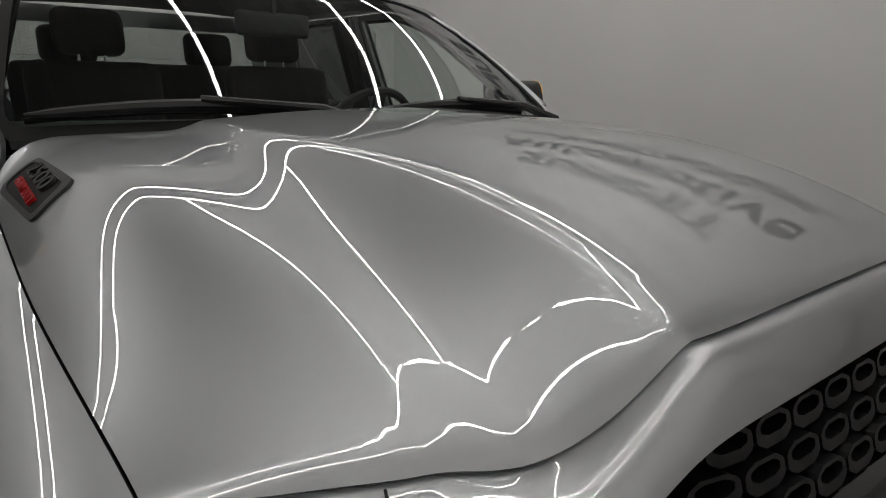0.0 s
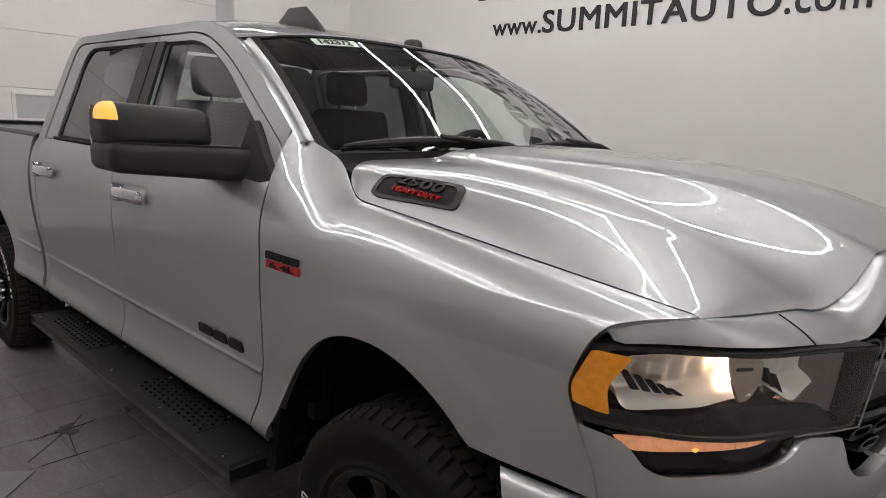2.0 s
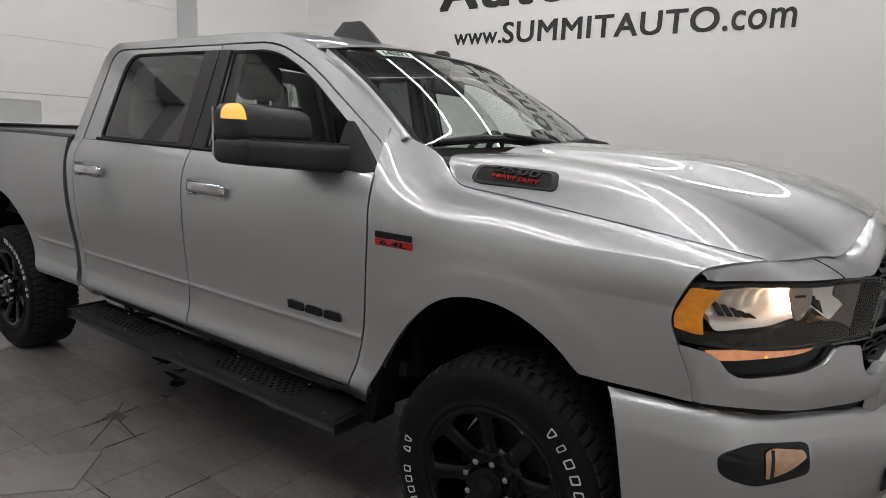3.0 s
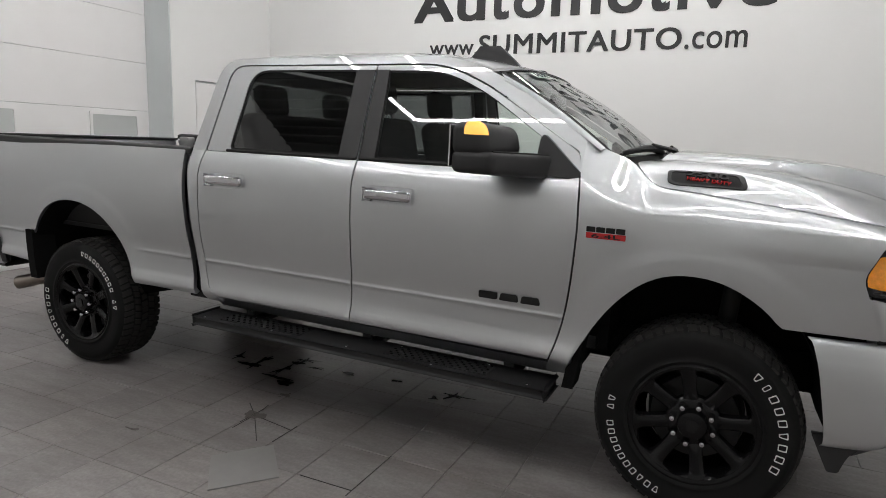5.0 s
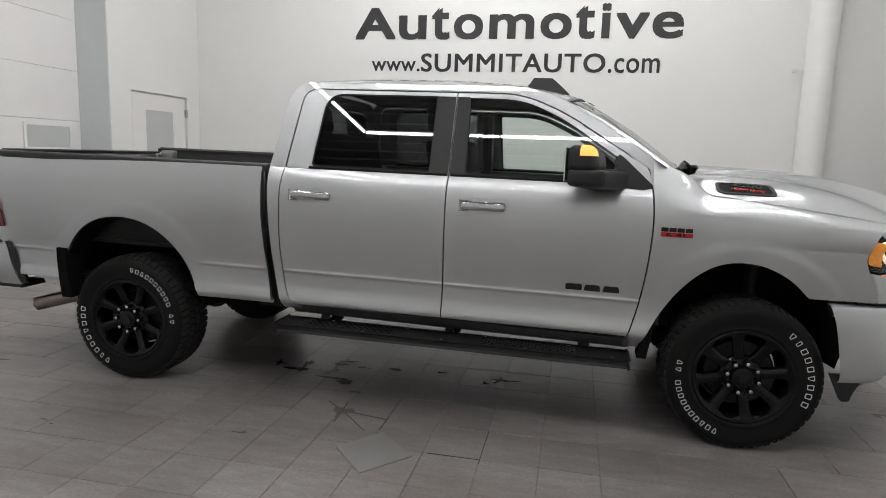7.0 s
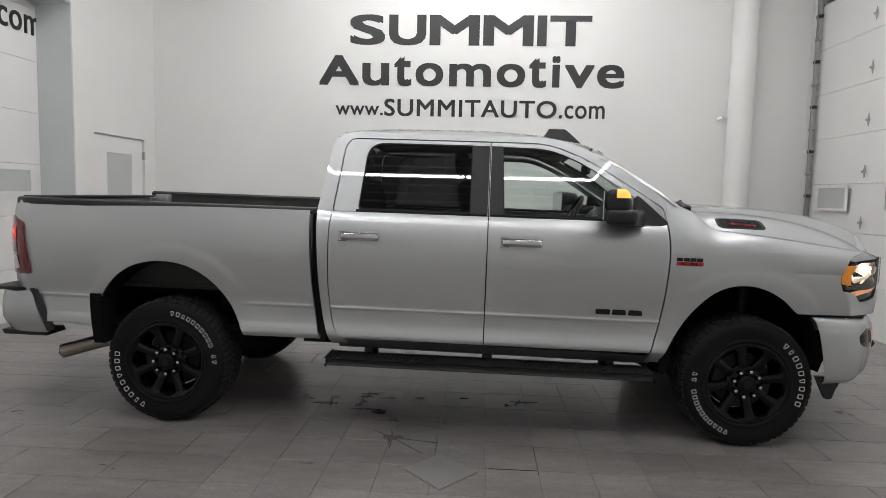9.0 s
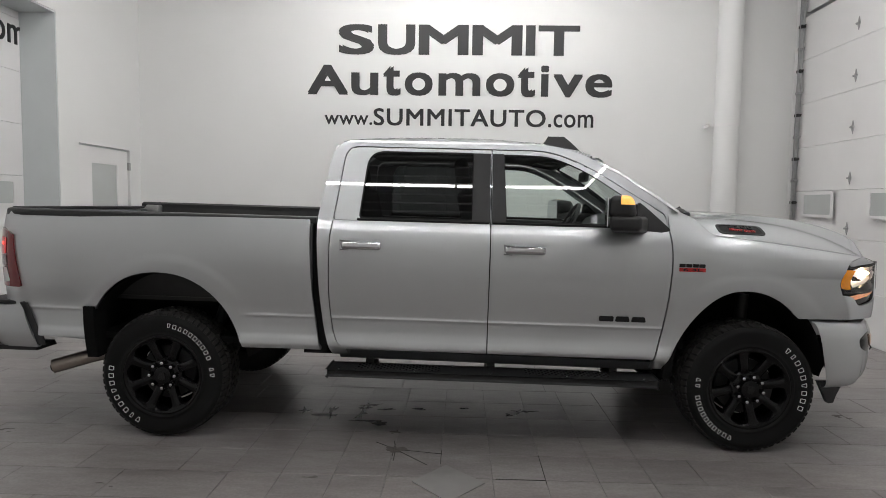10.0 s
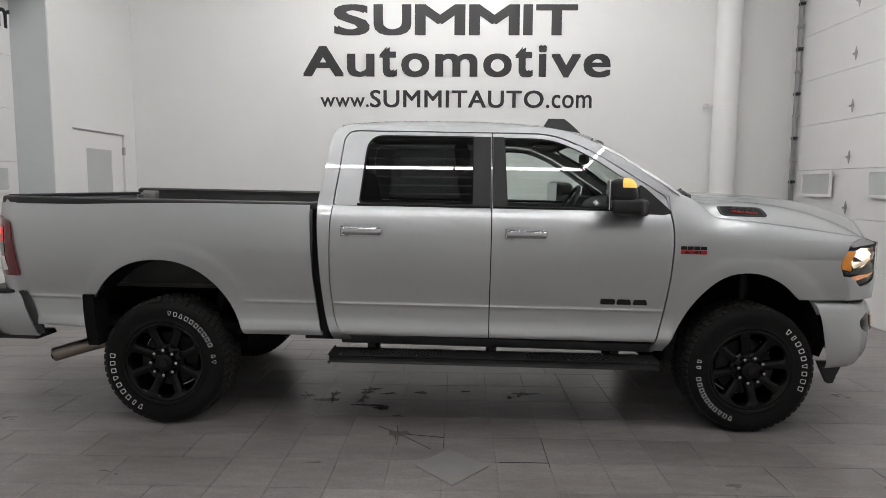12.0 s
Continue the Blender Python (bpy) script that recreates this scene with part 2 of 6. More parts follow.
def spline(pts):
    """Smooth monotone curve through (x, y) points."""
    xs = np.array([p[0] for p in pts], float)
    ys = np.array([p[1] for p in pts], float)
    h = np.diff(xs)
    d = np.diff(ys) / h
    m = np.zeros(len(xs))
    m[0], m[-1] = d[0], d[-1]
    for i in range(1, len(xs) - 1):
        if d[i - 1] * d[i] > 0:
            w1, w2 = 2 * h[i] + h[i - 1], h[i] + 2 * h[i - 1]
            m[i] = (w1 + w2) / (w1 / d[i - 1] + w2 / d[i])

    def f(x):
        x = min(max(x, xs[0]), xs[-1])
        i = min(max(int(np.searchsorted(xs, x)) - 1, 0), len(h) - 1)
        t = (x - xs[i]) / h[i]
        return float(ys[i] * (1 + 2 * t) * (1 - t) ** 2 + h[i] * m[i] * t * (1 - t) ** 2
                     + ys[i + 1] * t * t * (3 - 2 * t) + h[i] * m[i + 1] * t * t * (t - 1))
    return f


def smooth01(t):
    t = min(max(t, 0.0), 1.0)
    return t * t * (3 - 2 * t)


def sheet(f, us, vs, bm=None):
    bm = bm or bmesh.new()
    rows = [[bm.verts.new(f(u, v)) for v in vs] for u in us]
    for i in range(len(us) - 1):
        for j in range(len(vs) - 1):
            q = (rows[i][j], rows[i + 1][j], rows[i + 1][j + 1], rows[i][j + 1])
            try:
                bm.faces.new(q)
            except ValueError:
                pass
    return bm


def steps(a, b, n):
    return [a + (b - a) * i / n for i in range(n + 1)]


def lip(bm, first, second=None):
    """Turn the open edges of a sheet inwards, with a small rounded step."""
    for vec in (first, second):
        if vec is None:
            continue
        edges = [e for e in bm.edges if len(e.link_faces) == 1]
        got = bmesh.ops.extrude_edge_only(bm, edges=edges)["geom"]
        bmesh.ops.translate(bm, vec=vec, verts=[g for g in got if isinstance(g, bmesh.types.BMVert)])
    return bm


def fold(bm, hint, first=0.004, second=0.022):
    """Fold the open edges of a sheet straight back from its surface; hint points outwards."""
    bm.normal_update()
    hint = Vector(hint)
    for d in (first, second):
        edges = [e for e in bm.edges if len(e.link_faces) == 1]
        rim = {v for e in edges for v in e.verts}
        if d == first:
            way = {v.index: 0 for v in rim}
            bm.verts.index_update()
            way = {v.index: (v.normal if v.normal.dot(hint) > 0 else -v.normal).copy() for v in rim}
            where = {v.index: v.co.copy() for v in rim}
        got = bmesh.ops.extrude_edge_only(bm, edges=edges)["geom"]
        tops = [g for g in got if isinstance(g, bmesh.types.BMVert)]
        near = sorted(where)
        co = np.array([where[i] for i in near])
        for v in tops:
            i = near[int(np.argmin(((co - np.array(v.co)) ** 2).sum(1)))]
            v.co = v.co - way[i] * d
        if d == first:
            keep = dict(way)
            bm.verts.index_update()
            src = {v.index: v.co.copy() for v in tops}
            back = {}
            for v in tops:
                i = near[int(np.argmin(((co - np.array(v.co + Vector((0, 0, 0)))) ** 2).sum(1)))]
                back[v.index] = keep[i]
            way, where = back, src
    return bm


def box(x0, x1, y0, y1, z0, z1, r=0.0, seg=2, bm=None):
    own = bmesh.new()
    bmesh.ops.create_cube(own, size=1)
    for v in own.verts:
        v.co = Vector(((x0 + x1) / 2 + v.co.x * (x1 - x0), (y0 + y1) / 2 + v.co.y * (y1 - y0), (z0 + z1) / 2 + v.co.z * (z1 - z0)))
    if r > 0:
        bmesh.ops.bevel(own, geom=own.edges[:], offset=r, segments=seg, affect="EDGES", profile=0.5)
    return merge(bm, own)


def merge(bm, own):
    if bm is None:
        return own
    me = bpy.data.meshes.new("tmp")
    own.to_mesh(me)
    own.free()
    bm.from_mesh(me)
    bpy.data.meshes.remove(me)
    return bm


def moved(bm, m):
    bmesh.ops.transform(bm, matrix=m, verts=bm.verts[:])
    return bm


def lathe(profile, n=48, bm=None, closed=False):
    """Revolve (radius, y) points round the y axis."""
    bm = bm or bmesh.new()
    rows = []
    for i in range(n):
        a = 2 * math.pi * i / n
        rows.append([bm.verts.new((r * math.cos(a), y, r * math.sin(a))) for r, y in profile])
    for i in range(n):
        for j in range(len(profile) - 1):
            bm.faces.new((rows[i][j], rows[(i + 1) % n][j], rows[(i + 1) % n][j + 1], rows[i][j + 1]))
    return bm


def sweep(pts, r, n=8, bm=None, caps=True):
    """A round bar along a line of points."""
    bm = bm or bmesh.new()
    pts = [Vector(p) for p in pts]
    rows = []
    for i, p in enumerate(pts):
        d = (pts[min(i + 1, len(pts) - 1)] - pts[max(i - 1, 0)]).normalized()
        a = d.orthogonal().normalized()
        if i:
            a = (prev - d * prev.dot(d)).normalized()
        prev = a
        b = d.cross(a)
        rr = r[i] if isinstance(r, (list, tuple)) else r
        rows.append([bm.verts.new(p + rr * (a * math.cos(2 * math.pi * k / n) + b * math.sin(2 * math.pi * k / n))) for k in range(n)])
    for i in range(len(pts) - 1):
        for k in range(n):
            bm.faces.new((rows[i][k], rows[i][(k + 1) % n], rows[i + 1][(k + 1) % n], rows[i + 1][k]))
    if caps:
        bm.faces.new(rows[0])
        bm.faces.new(rows[-1])
    return bm


def outline(corners, radii, k=5, m=5):
    """A closed outline with rounded corners; equal corner counts give equal point counts."""
    n = len(corners)
    radii = radii if isinstance(radii, (list, tuple)) else [radii] * n
    out = []
    P = [Vector((c[0], c[1], 0)) for c in corners]
    arcs = []
    for i in range(n):
        p, a, b = P[i], P[i - 1], P[(i + 1) % n]
        da, db = (a - p), (b - p)
        r = min(radii[i], 0.45 * da.length, 0.45 * db.length)
        s, e = p + da.normalized() * r, p + db.normalized() * r
        arcs.append([s * (1 - t) ** 2 + p * 2 * t * (1 - t) + e * t * t for t in steps(0, 1, k)])
    for i in range(n):
        out += arcs[i]
        s, e = arcs[i][-1], arcs[(i + 1) % n][0]
        out += [s.lerp(e, t) for t in steps(0, 1, m)[1:-1]]
    return [(v.x, v.y) for v in out]


def ring(outer, inner, f, cuts=2, bm=None):
    """The band between two outlines with as many points, laid on the surface f(x, z)."""
    bm = bm or bmesh.new()
    rows = []
    for c in range(cuts + 1):
        t = c / cuts
        rows.append([bm.verts.new(f(a[0] * (1 - t) + b[0] * t, a[1] * (1 - t) + b[1] * t)) for a, b in zip(outer, inner)])
    n = len(outer)
    for c in range(cuts):
        for i in range(n):
            bm.faces.new((rows[c][i], rows[c][(i + 1) % n], rows[c + 1][(i + 1) % n], rows[c + 1][i]))
    return bm


def plate(pts, f, cuts=4, bm=None):
    """A filled outline laid on the surface f(x, z), fanned in rings from its middle."""
    bm = bm or bmesh.new()
    cx, cz = sum(p[0] for p in pts) / len(pts), sum(p[1] for p in pts) / len(pts)
    n = len(pts)
    rows = [[bm.verts.new(f(p[0] + (cx - p[0]) * c / cuts, p[1] + (cz - p[1]) * c / cuts)) for p in pts] for c in range(cuts)]
    mid = bm.verts.new(f(cx, cz))
    for c in range(cuts - 1):
        for i in range(n):
            bm.faces.new((rows[c][i], rows[c][(i + 1) % n], rows[c + 1][(i + 1) % n], rows[c + 1][i]))
    for i in range(n):
        bm.faces.new((rows[-1][i], rows[-1][(i + 1) % n], mid))
    return bm


def prism(pts, f0, f1):
    """A solid between an outline on f0 and the same outline on f1."""
    bm = bmesh.new()
    a = [bm.verts.new(f0(*p)) for p in pts]
    b = [bm.verts.new(f1(*p)) for p in pts]
    bm.faces.new(a)
    bm.faces.new(b)
    n = len(pts)
    for i in range(n):
        bm.faces.new((a[i], a[(i + 1) % n], b[(i + 1) % n], b[i]))
    return bm


def text_mesh(words, width, height, depth=0.004, bold=0.0, spacing=1.0, shear=0.0):
    """Words of the built-in font as thin solids: x from 0 to width, z from 0 (baseline) to about height, front near y = -depth.
    bold thickens the strokes by laying shifted copies over each other."""
    cu = bpy.data.curves.new("words", "FONT")
    cu.body = words
    cu.space_character = spacing
    cu.shear = shear
    cu.extrude = 0.02
    cu.resolution_u = 4
    tmp = bpy.data.objects.new("words", cu)
    scene.collection.objects.link(tmp)
    bpy.context.view_layer.update()
    me = bpy.data.meshes.new_from_object(tmp.evaluated_get(bpy.context.evaluated_depsgraph_get()))
    bpy.data.objects.remove(tmp)
    bm = bmesh.new()
    shifts = [(0, 0)] if not bold else [(-1, -1), (1, -1), (-1, 1), (1, 1), (0, 0)]
    bx0 = min(v.co.x for v in me.vertices)
    bx1 = max(v.co.x for v in me.vertices)
    top = max(v.co.y for v in me.vertices)
    b = bold * height
    for k, (sx, sz) in enumerate(shifts):
        own = bmesh.new()
        own.from_mesh(me)
        d = depth * (1 + 0.12 * k)
        for v in own.verts:
            v.co = Vector((b + (v.co.x - bx0) / (bx1 - bx0) * (width - 2 * b) + sx * b, -d if v.co.z > 0 else 0.0,
                           0.6 * b + v.co.y / top * (height - 1.2 * b) + sz * b * 0.6))
        merge(bm, own)
    bpy.data.meshes.remove(me)
    return bm


# ---- the room ----
XL, XR, YB, YF, ZC = -4.73, 4.80, 4.30, -7.5, 5.05


def structure(name, bm, mat, label, category, smooth=False):
    ob = mesh_object(name, bm, mat, smooth=smooth)
    return tagged(ob, label, category, kind="structure")


structure("wall_back", box(XL - 0.7, XR + 0.2, YB, YB + 0.2, 0, ZC), WALL, "tall white painted wall behind the truck", "wall")
wl = bmesh.new()
box(XL - 0.2, XL, 2.42, 2.80, 0, ZC, bm=wl)
box(XL - 0.2, XL, 4.0, YB, 0, ZC, bm=wl)
box(XL - 0.2, XL, 2.80, 4.0, 2.26, ZC, bm=wl)
box(XL - 0.2, XL, -3.2, 2.42, 3.74, ZC, bm=wl)
box(XL - 0.2, XL, YF, -3.2, 0, ZC, bm=wl)
structure("wall_left", wl, WALL, "white painted wall with a door and a deep garage opening", "wall")
rv = bmesh.new()
box(XL - 0.62, XL - 0.003, 2.40, 2.416, 0, 3.735, bm=rv)
box(XL - 0.62, XL - 0.003, -3.2, -3.184, 0, 3.735, bm=rv)
box(XL - 0.62, XL - 0.003, -3.184, 2.40, 3.719, 3.735, bm=rv)
structure("trim_reveal", rv, REVEAL, "blue-grey lining of the deep garage opening", "trim")
wr = bmesh.new()
box(XR, XR + 0.2, 4.16, YB, 0, ZC, bm=wr)
box(XR, XR + 0.2, YF, -0.6, 0, ZC, bm=wr)
box(XR, XR + 0.2, -0.6, 4.16, 4.3, ZC, bm=wr)
structure("wall_right", wr, WALL, "white painted wall holding the sectional garage door", "wall")
structure("wall_front", box(XL - 0.7, XR + 0.2, YF - 0.2, YF, 0, ZC), WALL, "plain white wall closing the room", "wall")

ceil = box(XL - 0.7, XR + 0.2, YF - 0.2, YB + 0.2, ZC, ZC + 0.15)
y = YF + 0.1
while y < YB:
    box(XL - 0.6, XR + 0.1, y, y + 0.035, ZC - 0.03, ZC + 0.01, bm=ceil)
    y += 0.203
ceil_ob = structure("ceiling", ceil, CEILING, "ribbed grey metal ceiling", "ceiling")
ceil_ob.data.materials.append(RIB)
for poly in ceil_ob.data.polygons:
    if poly.index >= 6:
        poly.material_index = 1


def garage_door(name, x, inward, y0, y1, z1, label):
    """A sectional door whose inner face looks along inward (+1 or -1)."""
    door = tagged(new(name), label, "garage door", kind="structure")
    z, i = 0.0, 0
    while z < z1 - 0.05:
        top = min(z + 0.606, z1)
        panel = box(min(x, x - inward * 0.05), max(x, x - inward * 0.05), y0, y1, z + 0.0015, top - 0.0015, r=0.004, seg=1)
        part("door_section", panel, DOOR_WHITE, door, smooth=False)
        z, i = top, i + 1
    return door


gr = garage_door("garage_door_right", XR - 0.02, -1, -0.6, 4.16, 4.24, "white insulated sectional garage door with steel hinges")
gl = garage_door("garage_door_left", XL - 0.43, 1, -3.2, 2.40, 3.72, "white sectional garage door set deep in its opening")
for z in (0.735, 1.345, 1.955, 2.565, 3.175, 3.79):
    for y in (2.84, 1.3):
        h = bmesh.new()
        pts = outline([(-0.03, 0), (0, 0.085), (0.03, 0), (0, -0.085)], 0.012, 3, 2)
        h = prism([(y + a, z + b) for a, b in pts], lambda a, b: (XR - 0.072, a, b), lambda a, b: (XR - 0.078, a, b))
        sweep([(XR - 0.085, y - 0.03, z), (XR - 0.085, y + 0.03, z)], 0.014, 8, h)
        part("hinge", h, STEEL, gr, "galvanised steel hinge", smooth=False)


def door_window(parent, x, inward, y0, y1, z0, z1):
    fr = ring(outline([(y0, z0), (y1, z0), (y1, z1), (y0, z1)], 0.02), outline([(y0 + 0.035, z0 + 0.035), (y1 - 0.035, z0 + 0.035), (y1 - 0.035, z1 - 0.035), (y0 + 0.035, z1 - 0.035)], 0.02),
              lambda a, b: (x + inward * 0.016, a, b), 1)
    lip(fr, (-inward * 0.02, 0, 0))
    part("window_frame", fr, DOOR_WHITE, parent, smooth=False)
    part("window_pane", box(min(x, x + inward * 0.006), max(x, x + inward * 0.006), y0 + 0.03, y1 - 0.03, z0 + 0.03, z1 - 0.03), PANEL_GREY, parent, "blanked grey window panel", smooth=False)


door_window(gr, XR - 0.07, -1, 3.16, 3.86, 1.47, 1.80)
door_window(gr, XR - 0.07, -1, 1.75, 2.45, 1.47, 1.80)
door_window(gl, XL - 0.43, 1, 1.55, 2.24, 1.46, 1.78)
door_window(gl, XL - 0.43, 1, 0.0, 0.7, 1.46, 1.78)

# vertical track of the right door, with rollers and brackets
track = tagged(new("door_track"), "galvanised steel garage door track with rollers", "track", kind="structure")
tb = bmesh.new()
box(XR - 0.125, XR - 0.07, 4.085, 4.091, 0, 4.5, bm=tb)
box(XR - 0.125, XR - 0.120, 4.065, 4.091, 0, 4.5, bm=tb)
box(XR - 0.075, XR - 0.070, 4.065, 4.091, 0, 4.5, bm=tb)
box(XR - 0.07, XR - 0.002, 4.15, 4.156, 0, 4.5, bm=tb)
part("rail", tb, STEEL, track, smooth=False)
part("angle", box(XR - 0.13, XR - 0.002, 4.17, 4.18, 0, 4.6), DOOR_WHITE, track, smooth=False)
for i in range(14):
    z = 0.15 + 0.303 * i
    rb = box(XR - 0.12, XR - 0.06, 4.05, 4.13, z - 0.02, z + 0.02, r=0.005)
    sweep([(XR - 0.1, 3.98, z), (XR - 0.1, 4.09, z)], 0.009, 8, rb)
    lathe_r = lathe([(0.0, 4.06), (0.024, 4.06), (0.024, 4.085), (0.0, 4.085)], 14)
    moved(lathe_r, Matrix.Translation((XR - 0.1, 0, z)))
    merge(rb, lathe_r)
    part("roller_bracket", rb, DARK_METAL if i % 2 else STEEL, track, smooth=False)

# small side door in the left wall
md = tagged(new("door_side"), "white flush door with a grey glazed panel, shut", "door", kind="structure")
leaf = ring(outline([(2.83, 0.01), (3.97, 0.01), (3.97, 2.235), (2.83, 2.235)], 0.004, 2, 3), outline([(3.10, 1.02), (3.69, 1.02), (3.69, 2.03), (3.10, 2.03)], 0.004, 2, 3), lambda a, b: (XL - 0.02, a, b), 1)
lip(leaf, (-0.045, 0, 0))
part("leaf", leaf, DOOR_WHITE, md, smooth=False)
part("glazed_panel", box(XL - 0.045, XL - 0.03, 3.09, 3.70, 1.01, 2.04), PANEL_GREY, md, "grey obscured glass panel", smooth=False)
part("door_frame", ring(outline([(2.80, 0), (4.0, 0), (4.0, 2.26), (2.80, 2.26)], 0.004, 2, 3), outline([(2.835, 0), (3.965, 0), (3.965, 2.229), (2.835, 2.229)], 0.004, 2, 3), lambda a, b: (XL - 0.055, a, b), 1), REVEAL, md, smooth=False)
for z in (0.3, 1.16, 2.03):
    hb = box(XL - 0.02, XL + 0.012, 3.955, 4.0, z - 0.055, z + 0.055, r=0.004)
    part("door_hinge", hb, STEEL, md, "steel butt hinge", smooth=False)

# downpipe in the corner
pipe = tagged(new("downpipe"), "thick white painted pipe standing against the wall", "pipe")
pb = lathe([(0.165, 0.0), (0.165, ZC)], 40)
moved(pb, Matrix.Translation((3.745, YB - 0.19, 0)) @ Matrix.Rotation(radians(90), 4, "X"))
part("pipe_body", pb, WALL, pipe)
cb = lathe([(0.168, -0.02), (0.174, -0.02), (0.174, 0.02), (0.168, 0.02)], 40)
moved(cb, Matrix.Translation((3.745, YB - 0.19, 2.73)) @ Matrix.Rotation(radians(90), 4, "X"))
box(3.50, 3.60, YB - 0.195, YB - 0.18, 2.71, 2.75, r=0.004, bm=cb)
box(3.50, 3.51, YB - 0.195, YB, 2.71, 2.75, bm=cb)
part("pipe_clamp", cb, DOOR_WHITE, pipe, "white pipe clamp", smooth=True)


# ---- wall lettering ----
def wall_word(words, x0, width, z0, height, bold, label, name="wall_lettering", spacing=1.0):
    bm = text_mesh(words, width, height, 0.006, bold, spacing)
    moved(bm, Matrix.Translation((x0, YB - 0.002, z0)))
    ob = mesh_object(name, bm, SIGN, smooth=False)
    return tagged(ob, label, "sign")


def wide_word(letters, z0, height, bold, label):
    """A word of stretched letters: each with its left and right edge on the wall and its height."""
    bm = bmesh.new()
    for ch, x0, x1, tall in letters:
        merge(bm, moved(text_mesh(ch, x1 - x0, height * tall, 0.006, bold), Matrix.Translation((x0, YB - 0.002, z0))))
    return tagged(mesh_object("wall_lettering", bm, SIGN, smooth=False), label, "sign")


wide_word((("S", -1.78, -1.265, 1.0), ("U", -1.21, -0.67, 1.0), ("M", -0.62, 0.10, 1.0), ("M", 0.152, 0.872, 1.0), ("I", 0.921, 1.056, 1.0), ("T", 1.10, 1.69, 1.0)),
          3.715, 0.425, 0.062, "black wide capital lettering on the white wall")
wide_word((("A", -2.235, -1.64, 1.0), ("u", -1.595, -1.20, 0.75), ("t", -1.13, -0.875, 0.98), ("o", -0.815, -0.41, 0.77), ("m", -0.325, 0.28, 0.76),
           ("o", 0.36, 0.77, 0.77), ("t", 0.818, 1.07, 0.98), ("i", 1.15, 1.265, 1.04), ("v", 1.33, 1.752, 0.75), ("e", 1.79, 2.175, 0.77)),
          3.135, 0.425, 0.055, "black wide bold lettering on the white wall")
wall_word("www.", -1.985, 0.70, 2.705, 0.135, 0.02, "small black web address lettering on the wall", spacing=1.05)
wall_word("SUMMITAUTO", -1.265, 2.50, 2.700, 0.245, 0.025, "black capital web address lettering on the wall", spacing=1.08)
wall_word(".com", 1.27, 0.65, 2.70, 0.185, 0.018, "small black web address lettering on the wall", spacing=1.05)
for words, y0, wd, z0, ht in (("www.", -2.05, 0.81, 3.335, 0.155), ("SUMMITAUTO", -1.22, 2.88, 3.33, 0.282), (".com", 1.70, 0.76, 3.33, 0.215)):
    dm = text_mesh(words, wd, ht, 0.006, 0.02, 1.06)
    moved(dm, Matrix.Translation((XL - 0.428, y0, z0)) @ Matrix.Rotation(radians(90), 4, "Z"))
    tagged(mesh_object("door_lettering", dm, SIGN, smooth=False), "black web address lettering on the white garage door", "sign")


# ---- ceiling lights ----
def led_tube(p, q):
    p, q = Vector(p), Vector(q)
    d = (q - p).normalized()
    light = tagged(new("led_tube_light"), "slim white linear LED tube light, lit", "ceiling light", "ceiling tubes")
    light.location = (p + q) / 2
    turn = math.atan2(d.y, d.x)
    light.rotation_euler = (0, 0, turn)
    h = (q - p).length / 2 - 0.015
    part("diffuser", box(-h, h, -0.016, 0.016, -0.016, 0.010, r=0.006), TUBE, light, "glowing white diffuser", smooth=False)
    part("housing", box(-h - 0.012, h + 0.012, -0.024, 0.024, 0.011, 0.032, r=0.004), RIB, light, "white metal housing", smooth=False)
    for s in (-0.7 * h, 0.7 * h):
        part("hanger", sweep([(s, 0, 0.04), (s, 0, ZC - p.z)], 0.004, 5), STEEL, light, smooth=False)
    return light


def tube_run(p, q, n):
    p, q = Vector(p), Vector(q)
    for i in range(n):
        led_tube(p.lerp(q, i / n), p.lerp(q, (i + 1) / n))


ZT, CY = 4.65, -0.46


def hexagon(corner, half, point, cuts):
    """A six-sided loop of tubes round the middle of the room."""
    v = [(-corner, -half), (corner, -half), (point, 0), (corner, half), (-corner, half), (-point, 0)]
    for i in range(6):
        p, q = v[i], v[(i + 1) % 6]
        tube_run((p[0], CY + p[1], ZT), (q[0], CY + q[1], ZT), cuts)


hexagon(1.82, 3.82, 3.81, 2)
CY = -0.60
hexagon(1.40, 2.85, 2.90, 2)
tube_run((-2.4, 0.30, ZT), (2.4, 0.30, ZT), 2)


# ---- the pickup ----
RAKE = 0.77
truck = tagged(new("pickup_truck"), "silver four-door pickup truck with black wheels and running boards, parked", "pickup truck")
truck.rotation_euler = (0, radians(RAKE), 0)
TAN = math.tan(radians(RAKE))

ARCH_R, ARCH_F, ARCH_Z = (-1.868, 0.522), (1.858, 0.497), 0.52
ARCH_H = 0.549
prof = spline([(0.45, 0.90), (0.54, 0.925), (0.58, 0.955), (0.605, 0.976), (0.63, 0.984), (0.66, 0.979), (0.70, 0.968), (0.76, 0.965), (0.84, 0.968), (0.92, 0.978), (1.05, 0.992), (1.16, 0.998), (1.25, 0.999), (1.32, 0.992), (1.40, 0.965), (1.45, 0.935)])
fender_ze = spline([(1.25, 1.60), (1.337, 1.586), (1.40, 1.562), (1.44, 1.546), (1.50, 1.523), (1.545, 1.501), (1.583, 1.461), (1.62, 1.424), (1.661, 1.405), (1.75, 1.398), (2.1, 1.362), (2.6, 1.301)])
fender_se = spline([(1.25, 0.880), (1.337, 0.874), (1.40, 0.862), (1.44, 0.855), (1.50, 0.844), (1.545, 0.838), (1.583, 0.848), (1.62, 0.864), (1.661, 0.877), (1.75, 0.879), (2.1, 0.876), (2.6, 0.846)])


